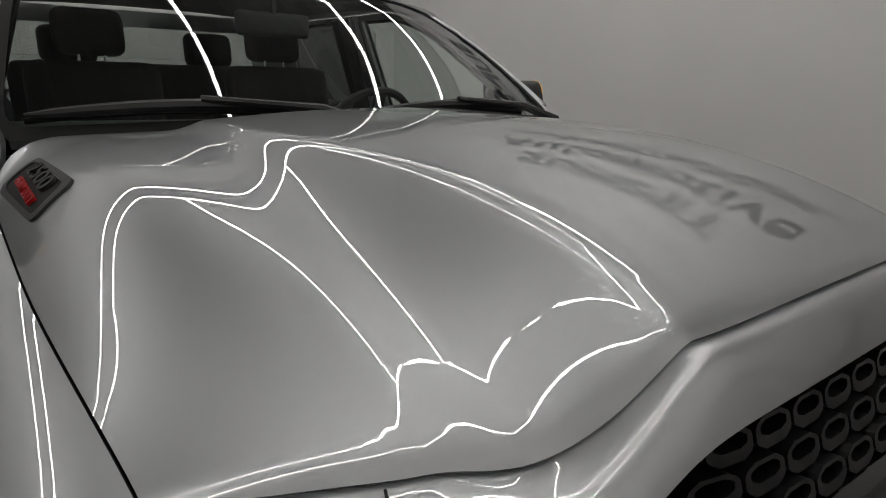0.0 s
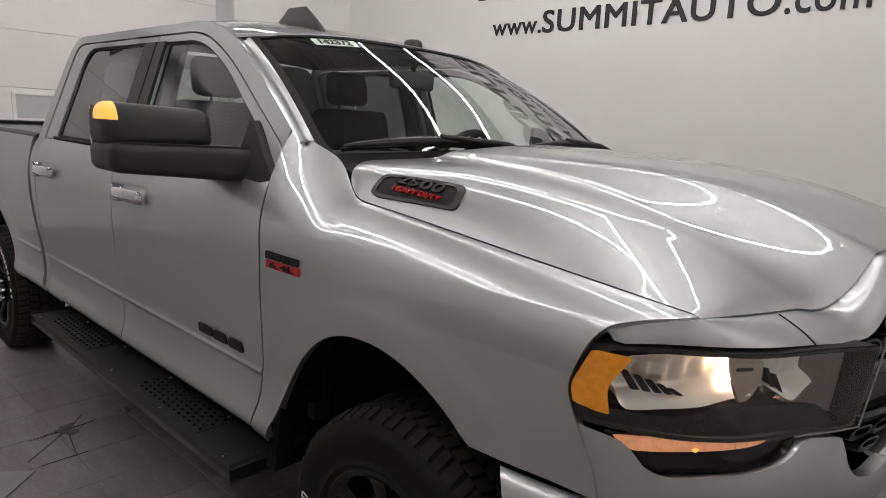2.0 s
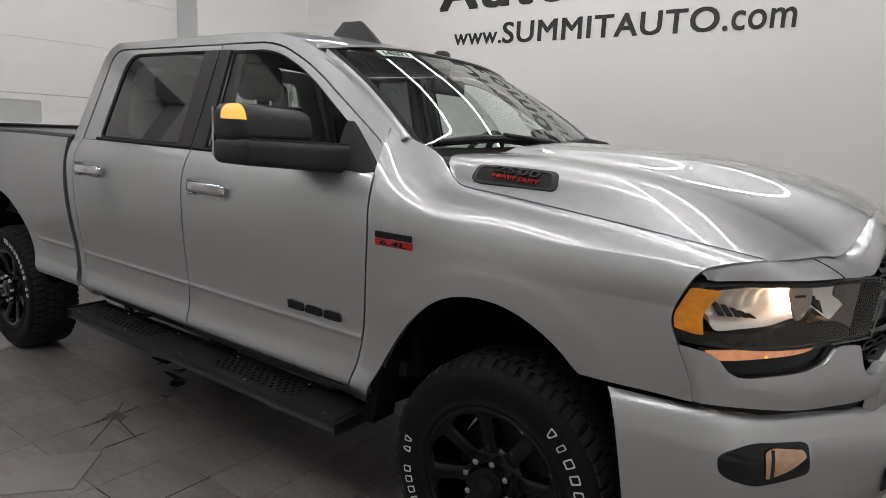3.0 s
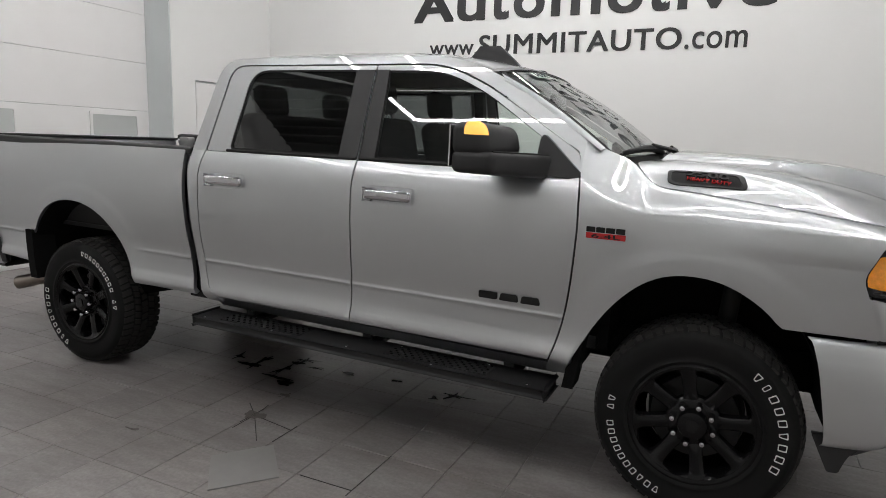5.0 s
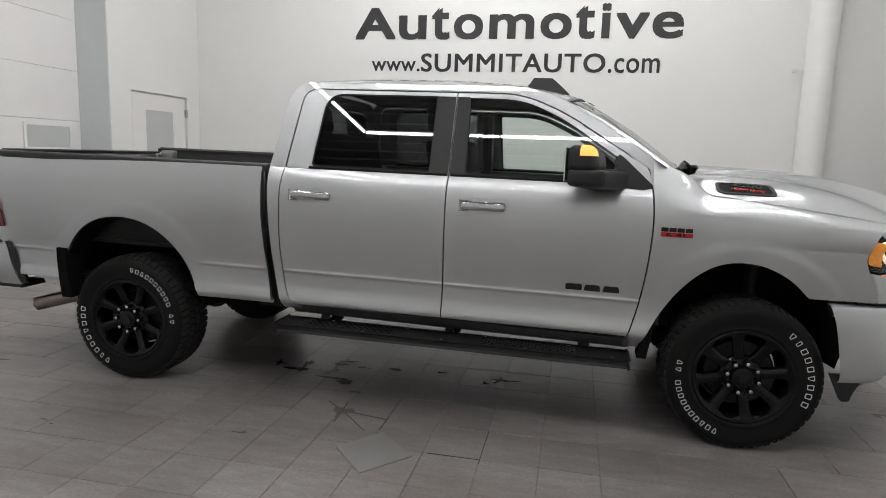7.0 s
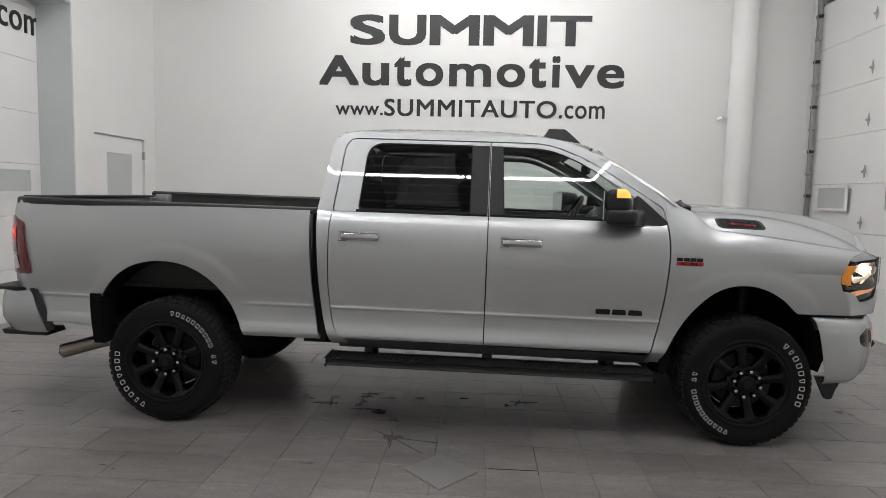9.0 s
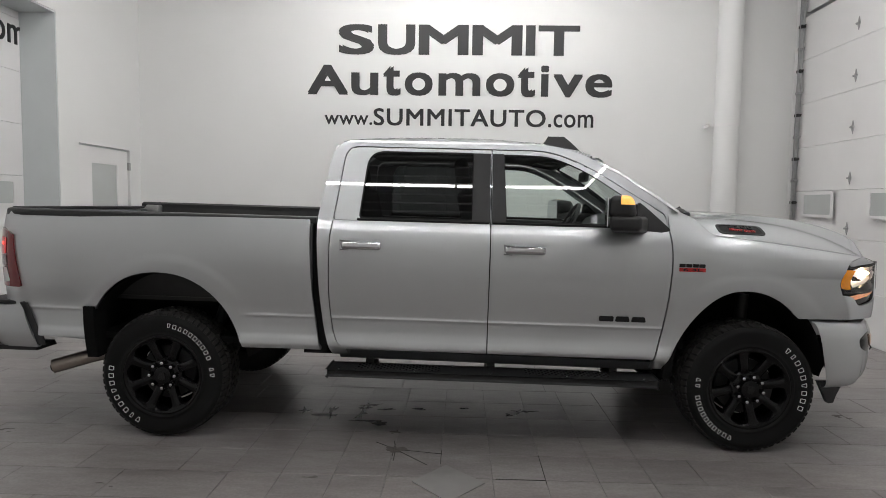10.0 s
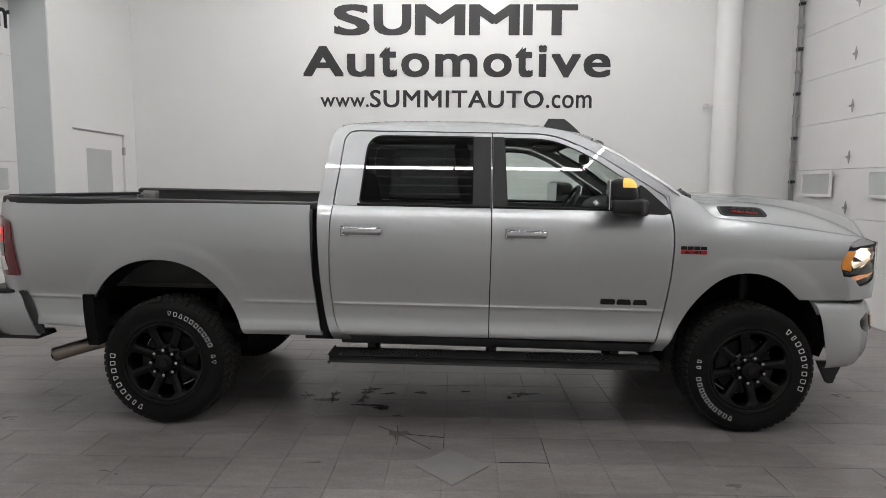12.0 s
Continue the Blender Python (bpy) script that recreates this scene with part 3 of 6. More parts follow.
def eased(f, h):
    """The same line with its bends rounded over about h to each side."""
    taps = ((-1.0, 0.06), (-0.75, 0.11), (-0.5, 0.14), (-0.25, 0.125), (0.0, 0.13), (0.25, 0.125), (0.5, 0.14), (0.75, 0.11), (1.0, 0.06))
    return functools.lru_cache(None)(lambda x: sum(k * f(x + h * d) for d, k in taps))


fender_ze, fender_se = eased(fender_ze, 0.035), eased(fender_se, 0.045)


def side_s(x, z, kind="door"):
    s = prof(min(z, 1.16) if kind == "fender" else z)
    if kind == "bed" and z > 1.16:
        s = 0.998 - 0.048 * ((z - 1.16) / 0.29) ** 2.2
    if kind == "fender" and z > 1.16:
        ze, f = fender_ze(x), fender_se(x)
        q = min(max((z - 1.16) / (ze - 1.16), 0), 1)
        full = f + (s - f) * (1 - q ** 2.0) ** 0.60
        s0 = prof(min(z, 1.30))
        back = s0 + (f - s0) * min(max((z - 1.30) / (ze - 1.30), 0.0), 1.0) ** 1.4
        s = back + (full - back) * smooth01((x - 1.42) / 0.50)
    if x > 1.2:
        s -= 0.036 * ((x - 1.2) / 1.2) ** 2 * (1 if z < 1.16 else max(0, 1 - (z - 1.16) / 0.12))
    if x < -1.2:
        s -= 0.016 * ((-1.2 - x) / 1.7) ** 2
    if x < -2.84:
        s -= 0.042 * ((-2.84 - x) / 0.11) ** 2.2
    crease = 0.0055 * max(0.0, 1 - abs(z - 0.811) / 0.011)
    for cx, a, w in ((*ARCH_R, 0.20), (*ARCH_F, 0.16)):
        crease *= smooth01((math.hypot((x - cx) / a, (z - ARCH_Z) / ARCH_H) - 1.14) / 0.08)
        e = math.hypot((x - cx) / a, (z - ARCH_Z) / ARCH_H)
        if z > 0.5 and e > 0.9:
            s += 0.0035 * (1 - smooth01((e - 1.12) / 0.12)) + 0.004 * math.exp(-((e - 1.0) / w) ** 2)
    return s + crease


def arch_z(x, arch):
    cx, a = arch
    t = (x - cx) / a
    return ARCH_Z + ARCH_H * math.sqrt(max(0.0, 1 - abs(t) ** 2.2)) if abs(t) < 1 else -1


def side_panel(name, kind, xl, xr, bottom, top, xs, nv, parent, sgn, label="", vpow=1.0):
    """A pressed panel of the body side between two seams, which may curve with height."""
    x0, x1 = xs[0], xs[-1]

    def f(x, v):
        u = (x - x0) / (x1 - x0)
        xx = x
        for _ in range(5):
            z = bottom(x) + (top(xx) - bottom(x)) * v ** vpow
            xx = xl(z) + (xr(z) - xl(z)) * u
        return (xx, sgn * side_s(xx, z, kind), z)
    vs = steps(0, 1, nv) if isinstance(nv, int) else nv
    bm = sheet(f, xs, vs)
    fold(bm, (0, sgn, 0.4))
    return part(name, bm, PAINT, parent, label, angle=50)


def gh(x, z, off=0.0):
    """Half width of the cab above the waistline."""
    return 0.938 - (z - 1.438) * 0.355 - 0.02 * max(0, x - 0.6) ** 2 + off


def arch_xs(arch, x0, x1):
    cx, a = arch
    xs = [cx + a * 0.9995 * math.sin(math.pi / 2 * t) for t in steps(-1, 1, 44)]
    xs = [v for v in xs if x0 < v < x1]
    return sorted(set(steps(x0, min(xs), 8) + xs + steps(max(xs), x1, 12)))


DOOR_Z = [0.612, 0.617, 0.625, 0.635, 0.65, 0.67, 0.70, 0.73, 0.76, 0.79, 0.802, 0.807, 0.812, 0.817, 0.823, 0.83, 0.85, 0.89, 0.94, 0.99, 1.04, 1.09, 1.14, 1.18, 1.22, 1.26, 1.29, 1.32, 1.35, 1.38, 1.40, 1.42, 1.438]
DOOR_V = [(z - 0.612) / (1.438 - 0.612) for z in DOOR_Z]


def build_side(sgn):
    # bed side
    xr_bed = spline([(0.5, -0.815), (0.56, -0.835), (0.64, -0.866), (0.8, -0.894), (1.0, -0.917), (1.2, -0.928), (1.45, -0.938)])
    side_panel("bed_side", "bed", lambda z: -2.98, xr_bed, lambda x: max(arch_z(x, ARCH_R), 0.60 if x > -1.8 else 0.615 + 0.02 * max(0, -2.4 - x) / 0.5),
               lambda x: 1.44, arch_xs(ARCH_R, -2.98, -0.84), 118, truck, sgn, vpow=1.08)
    # rear door
    xl_rd = spline([(0.60, -0.665), (0.615, -0.70), (0.66, -0.748), (0.75, -0.778), (1.03, -0.804), (1.3, -0.802), (1.45, -0.790)])
    rear = side_panel("rear_door", "door", xl_rd, lambda z: 0.2115, lambda x: 0.612, lambda x: 1.438, steps(-0.79, 0.2115, 26), DOOR_V, truck, sgn)
    xr_fd = spline([(0.57, 1.245), (0.62, 1.268), (0.85, 1.322), (1.05, 1.343), (1.225, 1.350), (1.36, 1.343), (1.45, 1.331)])
    front = side_panel("front_door", "door", lambda z: 0.2185, xr_fd, lambda x: 0.612, lambda x: 1.438, steps(0.2185, 1.35, 28), DOOR_V, truck, sgn)
    # rocker and cab corner
    xc = spline([(0.55, -0.770), (0.62, -0.800), (0.75, -0.838), (1.0, -0.868), (1.2, -0.880), (1.45, -0.892)])
    side_panel("cab_corner", "door", xc, lambda z: xl_rd(z) - 0.006, lambda x: 0.575, lambda x: 1.438, steps(-0.89, -0.77, 7), 28, truck, sgn)

    def rocker(u, v):
        z = 0.535 + 0.07 * v
        return (u, sgn * (0.885 + 0.075 * v), z - 0.012 * (u + 0.7) / 2)
    bm = sheet(rocker, steps(-0.74, 1.29, 20), steps(0, 1, 5))
    lip(bm, (0, -sgn * 0.03, 0))
    part("rocker_panel", bm, PAINT, truck)
    # fender
    xr_f = spline([(0.90, 2.485), (0.95, 2.475), (1.06, 2.432), (1.13, 2.410), (1.2, 2.432), (1.27, 2.475), (1.29, 2.53), (1.302, 2.60)])
    xl_f = lambda z: (xr_fd(z) if z < 1.45 else 1.331) + 0.008
    side_panel("front_fender", "fender", xl_f, xr_f, lambda x: max(arch_z(x, ARCH_F), 0.545 if x < 1.8 else 0.903),
               lambda x: fender_ze(x), arch_xs(ARCH_F, 1.27, 2.6), [1 - (1 - w) ** 1.6 for w in steps(0, 1, 110)], truck, sgn)
    # dark backing behind the seams
    bk = bmesh.new()
    box(-0.83, 1.40, sgn * 0.86, sgn * 0.90, 0.56, 1.40, bm=bk)
    box(-0.98, -0.80, sgn * 0.70, sgn * 0.90, 0.56, 1.42, bm=bk)
    part("inner_sill", bk, SEAM, truck, smooth=False)

    # wheel wells
    for arch, nm in ((ARCH_R, "rear"), (ARCH_F, "front")):
        cx, a = arch

        def well(t, v):
            ang = math.pi * t
            x, z = cx - (a + 0.004) * math.cos(ang), ARCH_Z + (ARCH_H + 0.004) * math.sin(ang) ** 0.92
            lim = side_s(x, max(z, 0.53), "bed" if arch is ARCH_R else "fender") - 0.006
            return (x, sgn * (lim - 0.50 * v), z - (0.0 if v < 0.5 else 0.02))
        bm = sheet(well, steps(0, 1, 40), [0, 0.03, 0.5, 1])
        part("wheel_well", bm, LINER, truck, "black wheel well liner")
        back = sheet(lambda t, v: (cx - (a + 0.01) * math.cos(math.pi * t), sgn * 0.46, 0.64 + (ARCH_H - 0.11) * math.sin(math.pi * t) * v), steps(0, 1, 24), steps(0, 1, 3))
        part("well_wall", back, LINER, truck, "black inner well wall")

    # ---- cab above the waist, on the surface of the greenhouse ----
    G = lambda off: (lambda x, z: (x, sgn * gh(x, z, off), z))
    opening = outline([(-0.796, 1.438), (-0.742, 1.925), (0.60, 1.928), (0.86, 1.822), (1.322, 1.535), (1.3335, 1.438)], [0.02, 0.09, 0.16, 0.25, 0.02, 0.004], 8, 12)
    outer = outline([(-0.894, 1.438), (-0.818, 1.962), (0.64, 1.967), (0.955, 1.848), (1.3425, 1.594), (1.3365, 1.438)], [0.01, 0.13, 0.20, 0.30, 0.004, 0.002], 8, 12)
    cs = ring(outer, opening, G(0.004), 4)
    lip(cs, (0, -sgn * 0.006, 0), (0, -sgn * 0.02, 0))
    part("cab_side", cs, PAINT, truck, angle=50)
    # door frames
    rd_out = outline([(-0.788, 1.440), (-0.737, 1.918), (0.2115, 1.920), (0.2115, 1.440)], [0.02, 0.085, 0.004, 0.004], 8, 12)
    rd_in = outline([(-0.632, 1.452), (-0.594, 1.896), (0.100, 1.899), (0.104, 1.452)], [0.03, 0.11, 0.012, 0.012], 8, 12)
    bm = ring(rd_out, rd_in, G(0.0), 3)
    lip(bm, (0, -sgn * 0.004, 0), (0, -sgn * 0.02, 0))
    part("window_frame", bm, PAINT, rear, angle=50)
    fd_out = outline([(0.2185, 1.440), (0.2185, 1.920), (0.595, 1.921), (0.855, 1.815), (1.318, 1.530), (1.336, 1.440)], [0.004, 0.004, 0.16, 0.25, 0.03, 0.01], 8, 12)
    fd_in = outline([(0.305, 1.452), (0.285, 1.894), (0.598, 1.892), (0.832, 1.795), (1.212, 1.547), (1.288, 1.445)], [0.012, 0.012, 0.14, 0.22, 0.05, 0.02], 8, 12)
    bm = ring(fd_out, fd_in, G(0.0), 3)
    lip(bm, (0, -sgn * 0.004, 0), (0, -sgn * 0.02, 0))
    part("window_frame", bm, PAINT, front, angle=50)
    part("window_pane", plate(rd_in, G(-0.012), 4), TINTED, rear, "dark tinted privacy glass")
    part("window_pane", plate(fd_in, G(-0.012), 4), GLASS, front, "clear side glass")
    # black pillar cover, seals
    for dr, x0, x1 in ((rear, 0.098, 0.209), (front, 0.221, 0.312)):
        bm = sheet(lambda x, z: (x + (0.0 if x < 0.3 else -0.018 * (z - 1.44) / 0.45), sgn * gh(x, z, 0.006), z), steps(x0, x1, 2), steps(1.445, 1.897, 8))
        lip(bm, (0, -sgn * 0.012, 0))
        part("pillar_cover", bm, BLACK, dr, "satin black pillar cover")
    for dr, inn in ((rear, rd_in), (front, fd_in)):
        cx = sum(p[0] for p in inn) / len(inn)
        cz = sum(p[1] for p in inn) / len(inn)
        shr = [(cx + (p[0] - cx) * 0.972, cz + (p[1] - cz) * 0.95) for p in inn]
        bm = ring(inn, shr, G(-0.006), 1)
        part("window_seal", bm, SEAM, dr, "black rubber seal")
    # waist strip
    for dr, x0, x1 in ((rear, -0.64, 0.205), (front, 0.225, 1.25)):
        bm = sweep([(x, sgn * gh(x, 1.447, 0.004), 1.447) for x in steps(x0, x1, 12)], 0.009, 6)
        part("waist_strip", bm, SEAM, dr, "black belt moulding")
    # mirror corner
    sail = outline([(1.13, 1.445), (1.135, 1.60), (1.19, 1.57), (1.335, 1.445)], [0.01, 0.02, 0.02, 0.01], 3, 4)
    bm = plate(sail, G(0.007), 3)
    lip(bm, (0, -sgn * 0.015, 0))
    part("mirror_corner", bm, BLACK, front, "black plastic mirror corner")

    # door handles
    for dr, x0, x1 in ((rear, -0.735, -0.462), (front, 0.296, 0.572)):
        zc = 1.283
        s0 = side_s((x0 + x1) / 2, zc)
        cup = plate(outline([(x0, zc - 0.042), (x1, zc - 0.042), (x1, zc + 0.042), (x0, zc + 0.042)], 0.025, 4, 3), lambda a, b: (a, sgn * (side_s(a, b) + 0.001 - 0.012 * max(0, 1 - ((a - (x0 + x1) / 2) / 0.12) ** 2) * max(0, 1 - ((b - zc) / 0.04) ** 2)), b), 4)
        part("handle_cup", cup, PAINT, dr)
        bar = box(x0 + 0.010, x1 - 0.010, -0.0185, 0.0185, zc - 0.026, zc + 0.027, r=0.018, seg=5)
        for v in bar.verts:
            t = (v.co.x - (x0 + x1) / 2) / ((x1 - x0) / 2)
            v.co.y = sgn * (s0 + 0.026 + v.co.y * 1.0 - 0.012 * t * t)
        part("handle", bar, CHROME, dr, "chrome pull handle")
        keep = box(x0 + 0.004, x0 + 0.05, sgn * (s0 - 0.005), sgn * (s0 + 0.022), zc - 0.03, zc + 0.03, r=0.006)
        part("handle_end", keep, CHROME, dr, "chrome handle end cap")


build_side(-1)
build_side(1)

# crease lines along the lower doors come from the profile; running boards next
for sgn in (-1, 1):
    board = part("running_board", box(-0.79, 1.285, sgn * 0.87, sgn * 1.055, 0.452, 0.498, r=0.014, seg=3), BLACK, truck, "black metal running board with stud rows")
    for x0 in (-0.62, 0.45):
        pad = box(x0, x0 + 0.55, sgn * 0.90, sgn * 1.03, 0.497, 0.501, r=0.001, seg=1)
        part("step_pad", pad, BLACK, board, "ribbed black step pad", smooth=False)
        studs = bmesh.new()
        for i in range(26):
            for j in range(5):
                xx, yy = x0 + 0.02 + 0.0205 * i, sgn * (0.915 + 0.025 * j)
                if (i + j) % 2:
                    box(xx - 0.006, xx + 0.006, yy - 0.004, yy + 0.004, 0.5, 0.505, bm=studs)
        part("studs", studs, LINER, board, "raised grip studs", smooth=False)
    for i in range(9):
        xx = -0.72 + 0.24 * i
        sc = lathe([(0.0, -0.003), (0.007, -0.003), (0.008, 0.0), (0.0, 0.001)], 8)
        moved(sc, Matrix.Translation((xx, sgn * (0.89 if i % 2 else 1.04), 0.5)) @ Matrix.Rotation(radians(-90), 4, "X"))
        part("screw", sc, CHROME, board, "bright screw head")
    for xx in (-0.55, 0.25, 1.05):
        br = box(xx - 0.03, xx + 0.03, sgn * 0.62, sgn * 0.95, 0.445, 0.465, r=0.004)
        box(xx - 0.025, xx + 0.025, sgn * 0.84, sgn * 0.865, 0.45, 0.62, bm=br)
        part("board_bracket", br, DARK_METAL, board, smooth=False)

# ---- roof, glass, hood ----
roof_c = spline([(-0.86, 1.955), (-0.82, 1.985), (-0.70, 2.012), (-0.4, 2.035), (0.1, 2.042), (0.45, 2.026), (0.7, 1.995), (0.95, 1.945)])
roof_front = lambda s: 0.955 - 0.10 * (s / 0.74) ** 2
roof_edge = spline([(-0.86, 1.90), (-0.80, 1.945), (-0.70, 1.958), (0.0, 1.966), (0.5, 1.962), (0.7, 1.940), (0.86, 1.895), (0.95, 1.85)])


def roof(u, w):
    s = abs(w)
    x0 = -0.822 + 0.085 * s ** 5
    x = x0 + (roof_front(s * 0.755) - x0) * u
    zc, ze = roof_c(x), roof_edge(x)
    z = ze + (zc - ze) * (1 - s ** 3.2)
    half = gh(x, ze, 0.004)
    return (x, math.copysign(half * s, w), z)


bm = sheet(roof, steps(0, 1, 40), steps(-1, 1, 48))
lip(bm, (0, 0, -0.012))
part("roof", bm, PAINT, truck)
# rear face of the cab with its window
def cab_back(y, z):
    return (-0.872 - 0.012 + (z - 1.2) * 0.055 + 0.05 * (abs(y) / 0.9) ** 4, y, z)


bo = outline([(-0.93, 1.05), (0.93, 1.05), (0.90, 1.50), (0.74, 1.945), (-0.74, 1.945), (-0.90, 1.50)], [0.02, 0.02, 0.1, 0.1, 0.1, 0.1], 5, 8)
bi = outline([(-0.66, 1.46), (0.66, 1.46), (0.65, 1.65), (0.60, 1.86), (-0.60, 1.86), (-0.65, 1.65)], [0.04, 0.04, 0.1, 0.05, 0.05, 0.1], 5, 8)
part("cab_back", lip(ring(bo, bi, cab_back, 3), (0.02, 0, 0)), PAINT, truck)
part("rear_window", plate(bi, lambda y, z: tuple(Vector(cab_back(y, z)) + Vector((0.006, 0, 0))), 4), REAR_GLASS, truck, "lightly tinted rear window")


# windshield: from the cowl up to the roof edge
def ws(u, w):
    s = abs(w)
    top_x, top_z = roof_front(s * 0.74) - 0.005, roof_edge(roof_front(0.74)) + (roof_c(roof_front(s * 0.74)) - roof_edge(roof_front(0.74))) * (1 - s ** 2.6) - 0.004
    bx, bz = 1.605 - 0.110 * s ** 2.2, 1.490 + 0.028 * (1 - s)
    half = 0.725 + 0.145 * (1 - u) - 0.045 * max(0.0, 1 - u / 0.15) ** 2
    t = u
    x = bx + (top_x - bx) * t
    z = bz + (top_z - bz) * t + 0.03 * math.sin(math.pi * t)
    return (x, math.copysign(half * s, w), z)


part("windshield", sheet(ws, steps(0, 1, 20), steps(-1, 1, 30)), GLASS, truck, "clear windshield")
# dark band round the windshield and the pillars beside it
band = bmesh.new()
for sgn in (-1, 1):
    sheet(lambda u, v: tuple(Vector(ws(u, sgn * (0.965 + 0.035 * v))) + Vector((0.003, 0, 0.003))), steps(0, 1, 20), steps(0, 1, 2), band)
sheet(lambda u, v: tuple(Vector(ws(0.97 + 0.03 * u, v)) + Vector((0.003, 0, 0.003))), steps(0, 1, 2), steps(-1, 1, 30), band)
sheet(lambda u, v: tuple(Vector(ws(0.05 * u, v)) + Vector((0.003, 0, 0.003))), steps(0, 1, 2), steps(-1, 1, 30), band)
part("windshield_band", band, SEAM, truck, "black ceramic band of the windshield")
for sgn in (-1, 1):
    def pillar(u, v):
        a = Vector(ws(0.13 + 0.87 * u, sgn * 1.0)) + Vector((0.004, 0, 0.003))
        x = 1.405 + (0.955 - 1.405) * u - 0.30 * max(0, u - 0.8) * 0.6
        z = 1.546 + (1.842 - 1.546) * u
        b = Vector((x, sgn * gh(x, z, 0.0075), z))
        p = a.lerp(b, v)
        p += Vector((0.008, sgn * 0.006, 0.006)) * math.sin(math.pi * v)
        return tuple(p)
    bm = sheet(pillar, steps(0.0, 1.0, 20), steps(0, 1, 6))
    lip(bm, (0, -sgn * 0.01, -0.004))
    part("windshield_pillar", bm, PAINT, truck)

def hood_xf(s):
    """Leading edge of the hood in plan: straight across the dome, then swept back."""
    d = s - 0.40
    return 2.805 - 0.215 * (d + math.sqrt(d * d + 0.006))


hood_xr = spline([(0, 1.705), (0.3, 1.67), (0.38, 1.66), (0.46, 1.635), (0.6, 1.590), (0.75, 1.545), (0.80, 1.540), (0.87, 1.63)])


def smoother(t):
    t = min(max(t, 0.0), 1.0)
    return t * t * t * (t * (6 * t - 15) + 10)


def dome_z(x):
    u = (x - 1.65) / 1.2
    return 1.5663 - 0.057 * u * abs(u) - 0.0131 * max(u, 0.0) ** 3 - 0.101 * max(u, 0.0) ** 5


def shelf_z(x):
    return dome_z(x) - 0.0287 - 0.1099 * max(0.0, (x - 1.65) / 1.05) ** 2


def hood_main(x, s):
    """Crowned dome, its flank and the shelf beside it; the flank widens forwards."""
    s, u = abs(s), (x - 1.65) / 1.05
    t = smoother((x - 1.60) / 1.15)
    crest, foot = 0.465 - 0.105 * t, 0.563 + 0.097 * t
    zd = dome_z(x) - (0.127 - 0.049 * u) * s * s
    zs = shelf_z(x) - (0.041 - 0.024 * u) * s
    k = smoother(min(max((s - crest) / (foot - crest), 0.0), 1.0) ** 0.61)
    return zd * (1 - k) + zs * k


SHOULDER = 0.59


@functools.lru_cache(None)
def edge_over(s):
    """How far the plain form would stand over the level leading edge beside the dome."""
    x, k = hood_xf(s), max(0.0, (s - SHOULDER) / (0.86 - SHOULDER))
    z = hood_main(x, s)
    z += (fender_ze(x) + 0.002 - z) * k ** 3.4
    return max(0.0, z - 1.304)


def hood_point(u, w):
    s = abs(w)
    x = hood_xr(s) + (hood_xf(s) - hood_xr(s)) * u
    xe = max(x, 1.545)
    z = hood_main(x, s)
    # shoulder turning down to the fender seam
    ks = max(0.0, (s - SHOULDER) / (0.86 - SHOULDER))
    z += (fender_ze(xe) + 0.002 - z) * ks ** 3.4
    yy = s if ks == 0 else SHOULDER + (fender_se(xe) - 0.003 - SHOULDER) * ks
    # the leading edge dips to its seam and ends in a rolled lip
    level = edge_over(s) * smooth01((s - 0.56) / 0.10)
    z -= (0.008 * smooth01((0.62 - s) / 0.1) + level) * smoother((u - 0.45) / 0.55) + 0.006 * max(0.0, (u - 0.975) / 0.025) ** 2
    p = Vector((x, yy, z))
    if ks > 0 and u < 0.14:
        xb = 1.540 + 0.115 * max(0.0, (ks - 0.54) / 0.46)
        b = Vector((xb, fender_se(xb) - 0.003, fender_ze(xb) + 0.002))
        p = p.lerp(b, (1 - smooth01(u / 0.14)) * smooth01((ks - 0.5) / 0.3))
    return (p.x, math.copysign(p.y, w), p.z)


ws_half = steps(0, 0.58, 46) + steps(0.588, 0.86, 34)
ws_list = [-w for w in reversed(ws_half)] + ws_half[1:]
us = sorted(set(steps(0, 0.2, 14) + steps(0.2, 0.9, 40) + steps(0.9, 1, 22)))
bm = sheet(hood_point, us, ws_list)
fold(bm, (0, 0, 1), 0.002, 0.018)
part("hood", bm, PAINT, truck)
seal = [Vector(hood_point(1.0, w)) + Vector((0.002, 0, -0.013)) for w in ws_list]
part("hood_seal", sweep(seal, 0.0062, 6), SEAM, truck, "black gap below the hood edge")
for sgn in (-1, 1):
    line = [Vector(hood_point(u, sgn * 0.86)) + Vector((0, sgn * 0.003, -0.009)) for u in us]
    part("hood_side_seal", sweep(line, 0.0036, 6), SEAM, truck, "black gap beside the hood")
# dark gutter below the seam of the hood
bm = sheet(lambda x, v: (x, 0.88 * v, shelf_z(x) - 0.16 - 0.06 * (abs(v) ** 4)), steps(1.5, 2.40, 10), steps(-1, 1, 12))
part("engine_cover", bm, SEAM, truck, "black engine bay cover")

# cowl and wipers
def cowl(u, w):
    a = abs(w)
    x0 = 1.600 - 0.115 * (a / 0.836) ** 2.2
    x1 = hood_xr(min(a, 0.78)) + 0.05
    return (x0 + (x1 - x0) * u, w, 1.478 + 0.012 * (1 - a) - 0.012 * math.sin(math.pi * u))


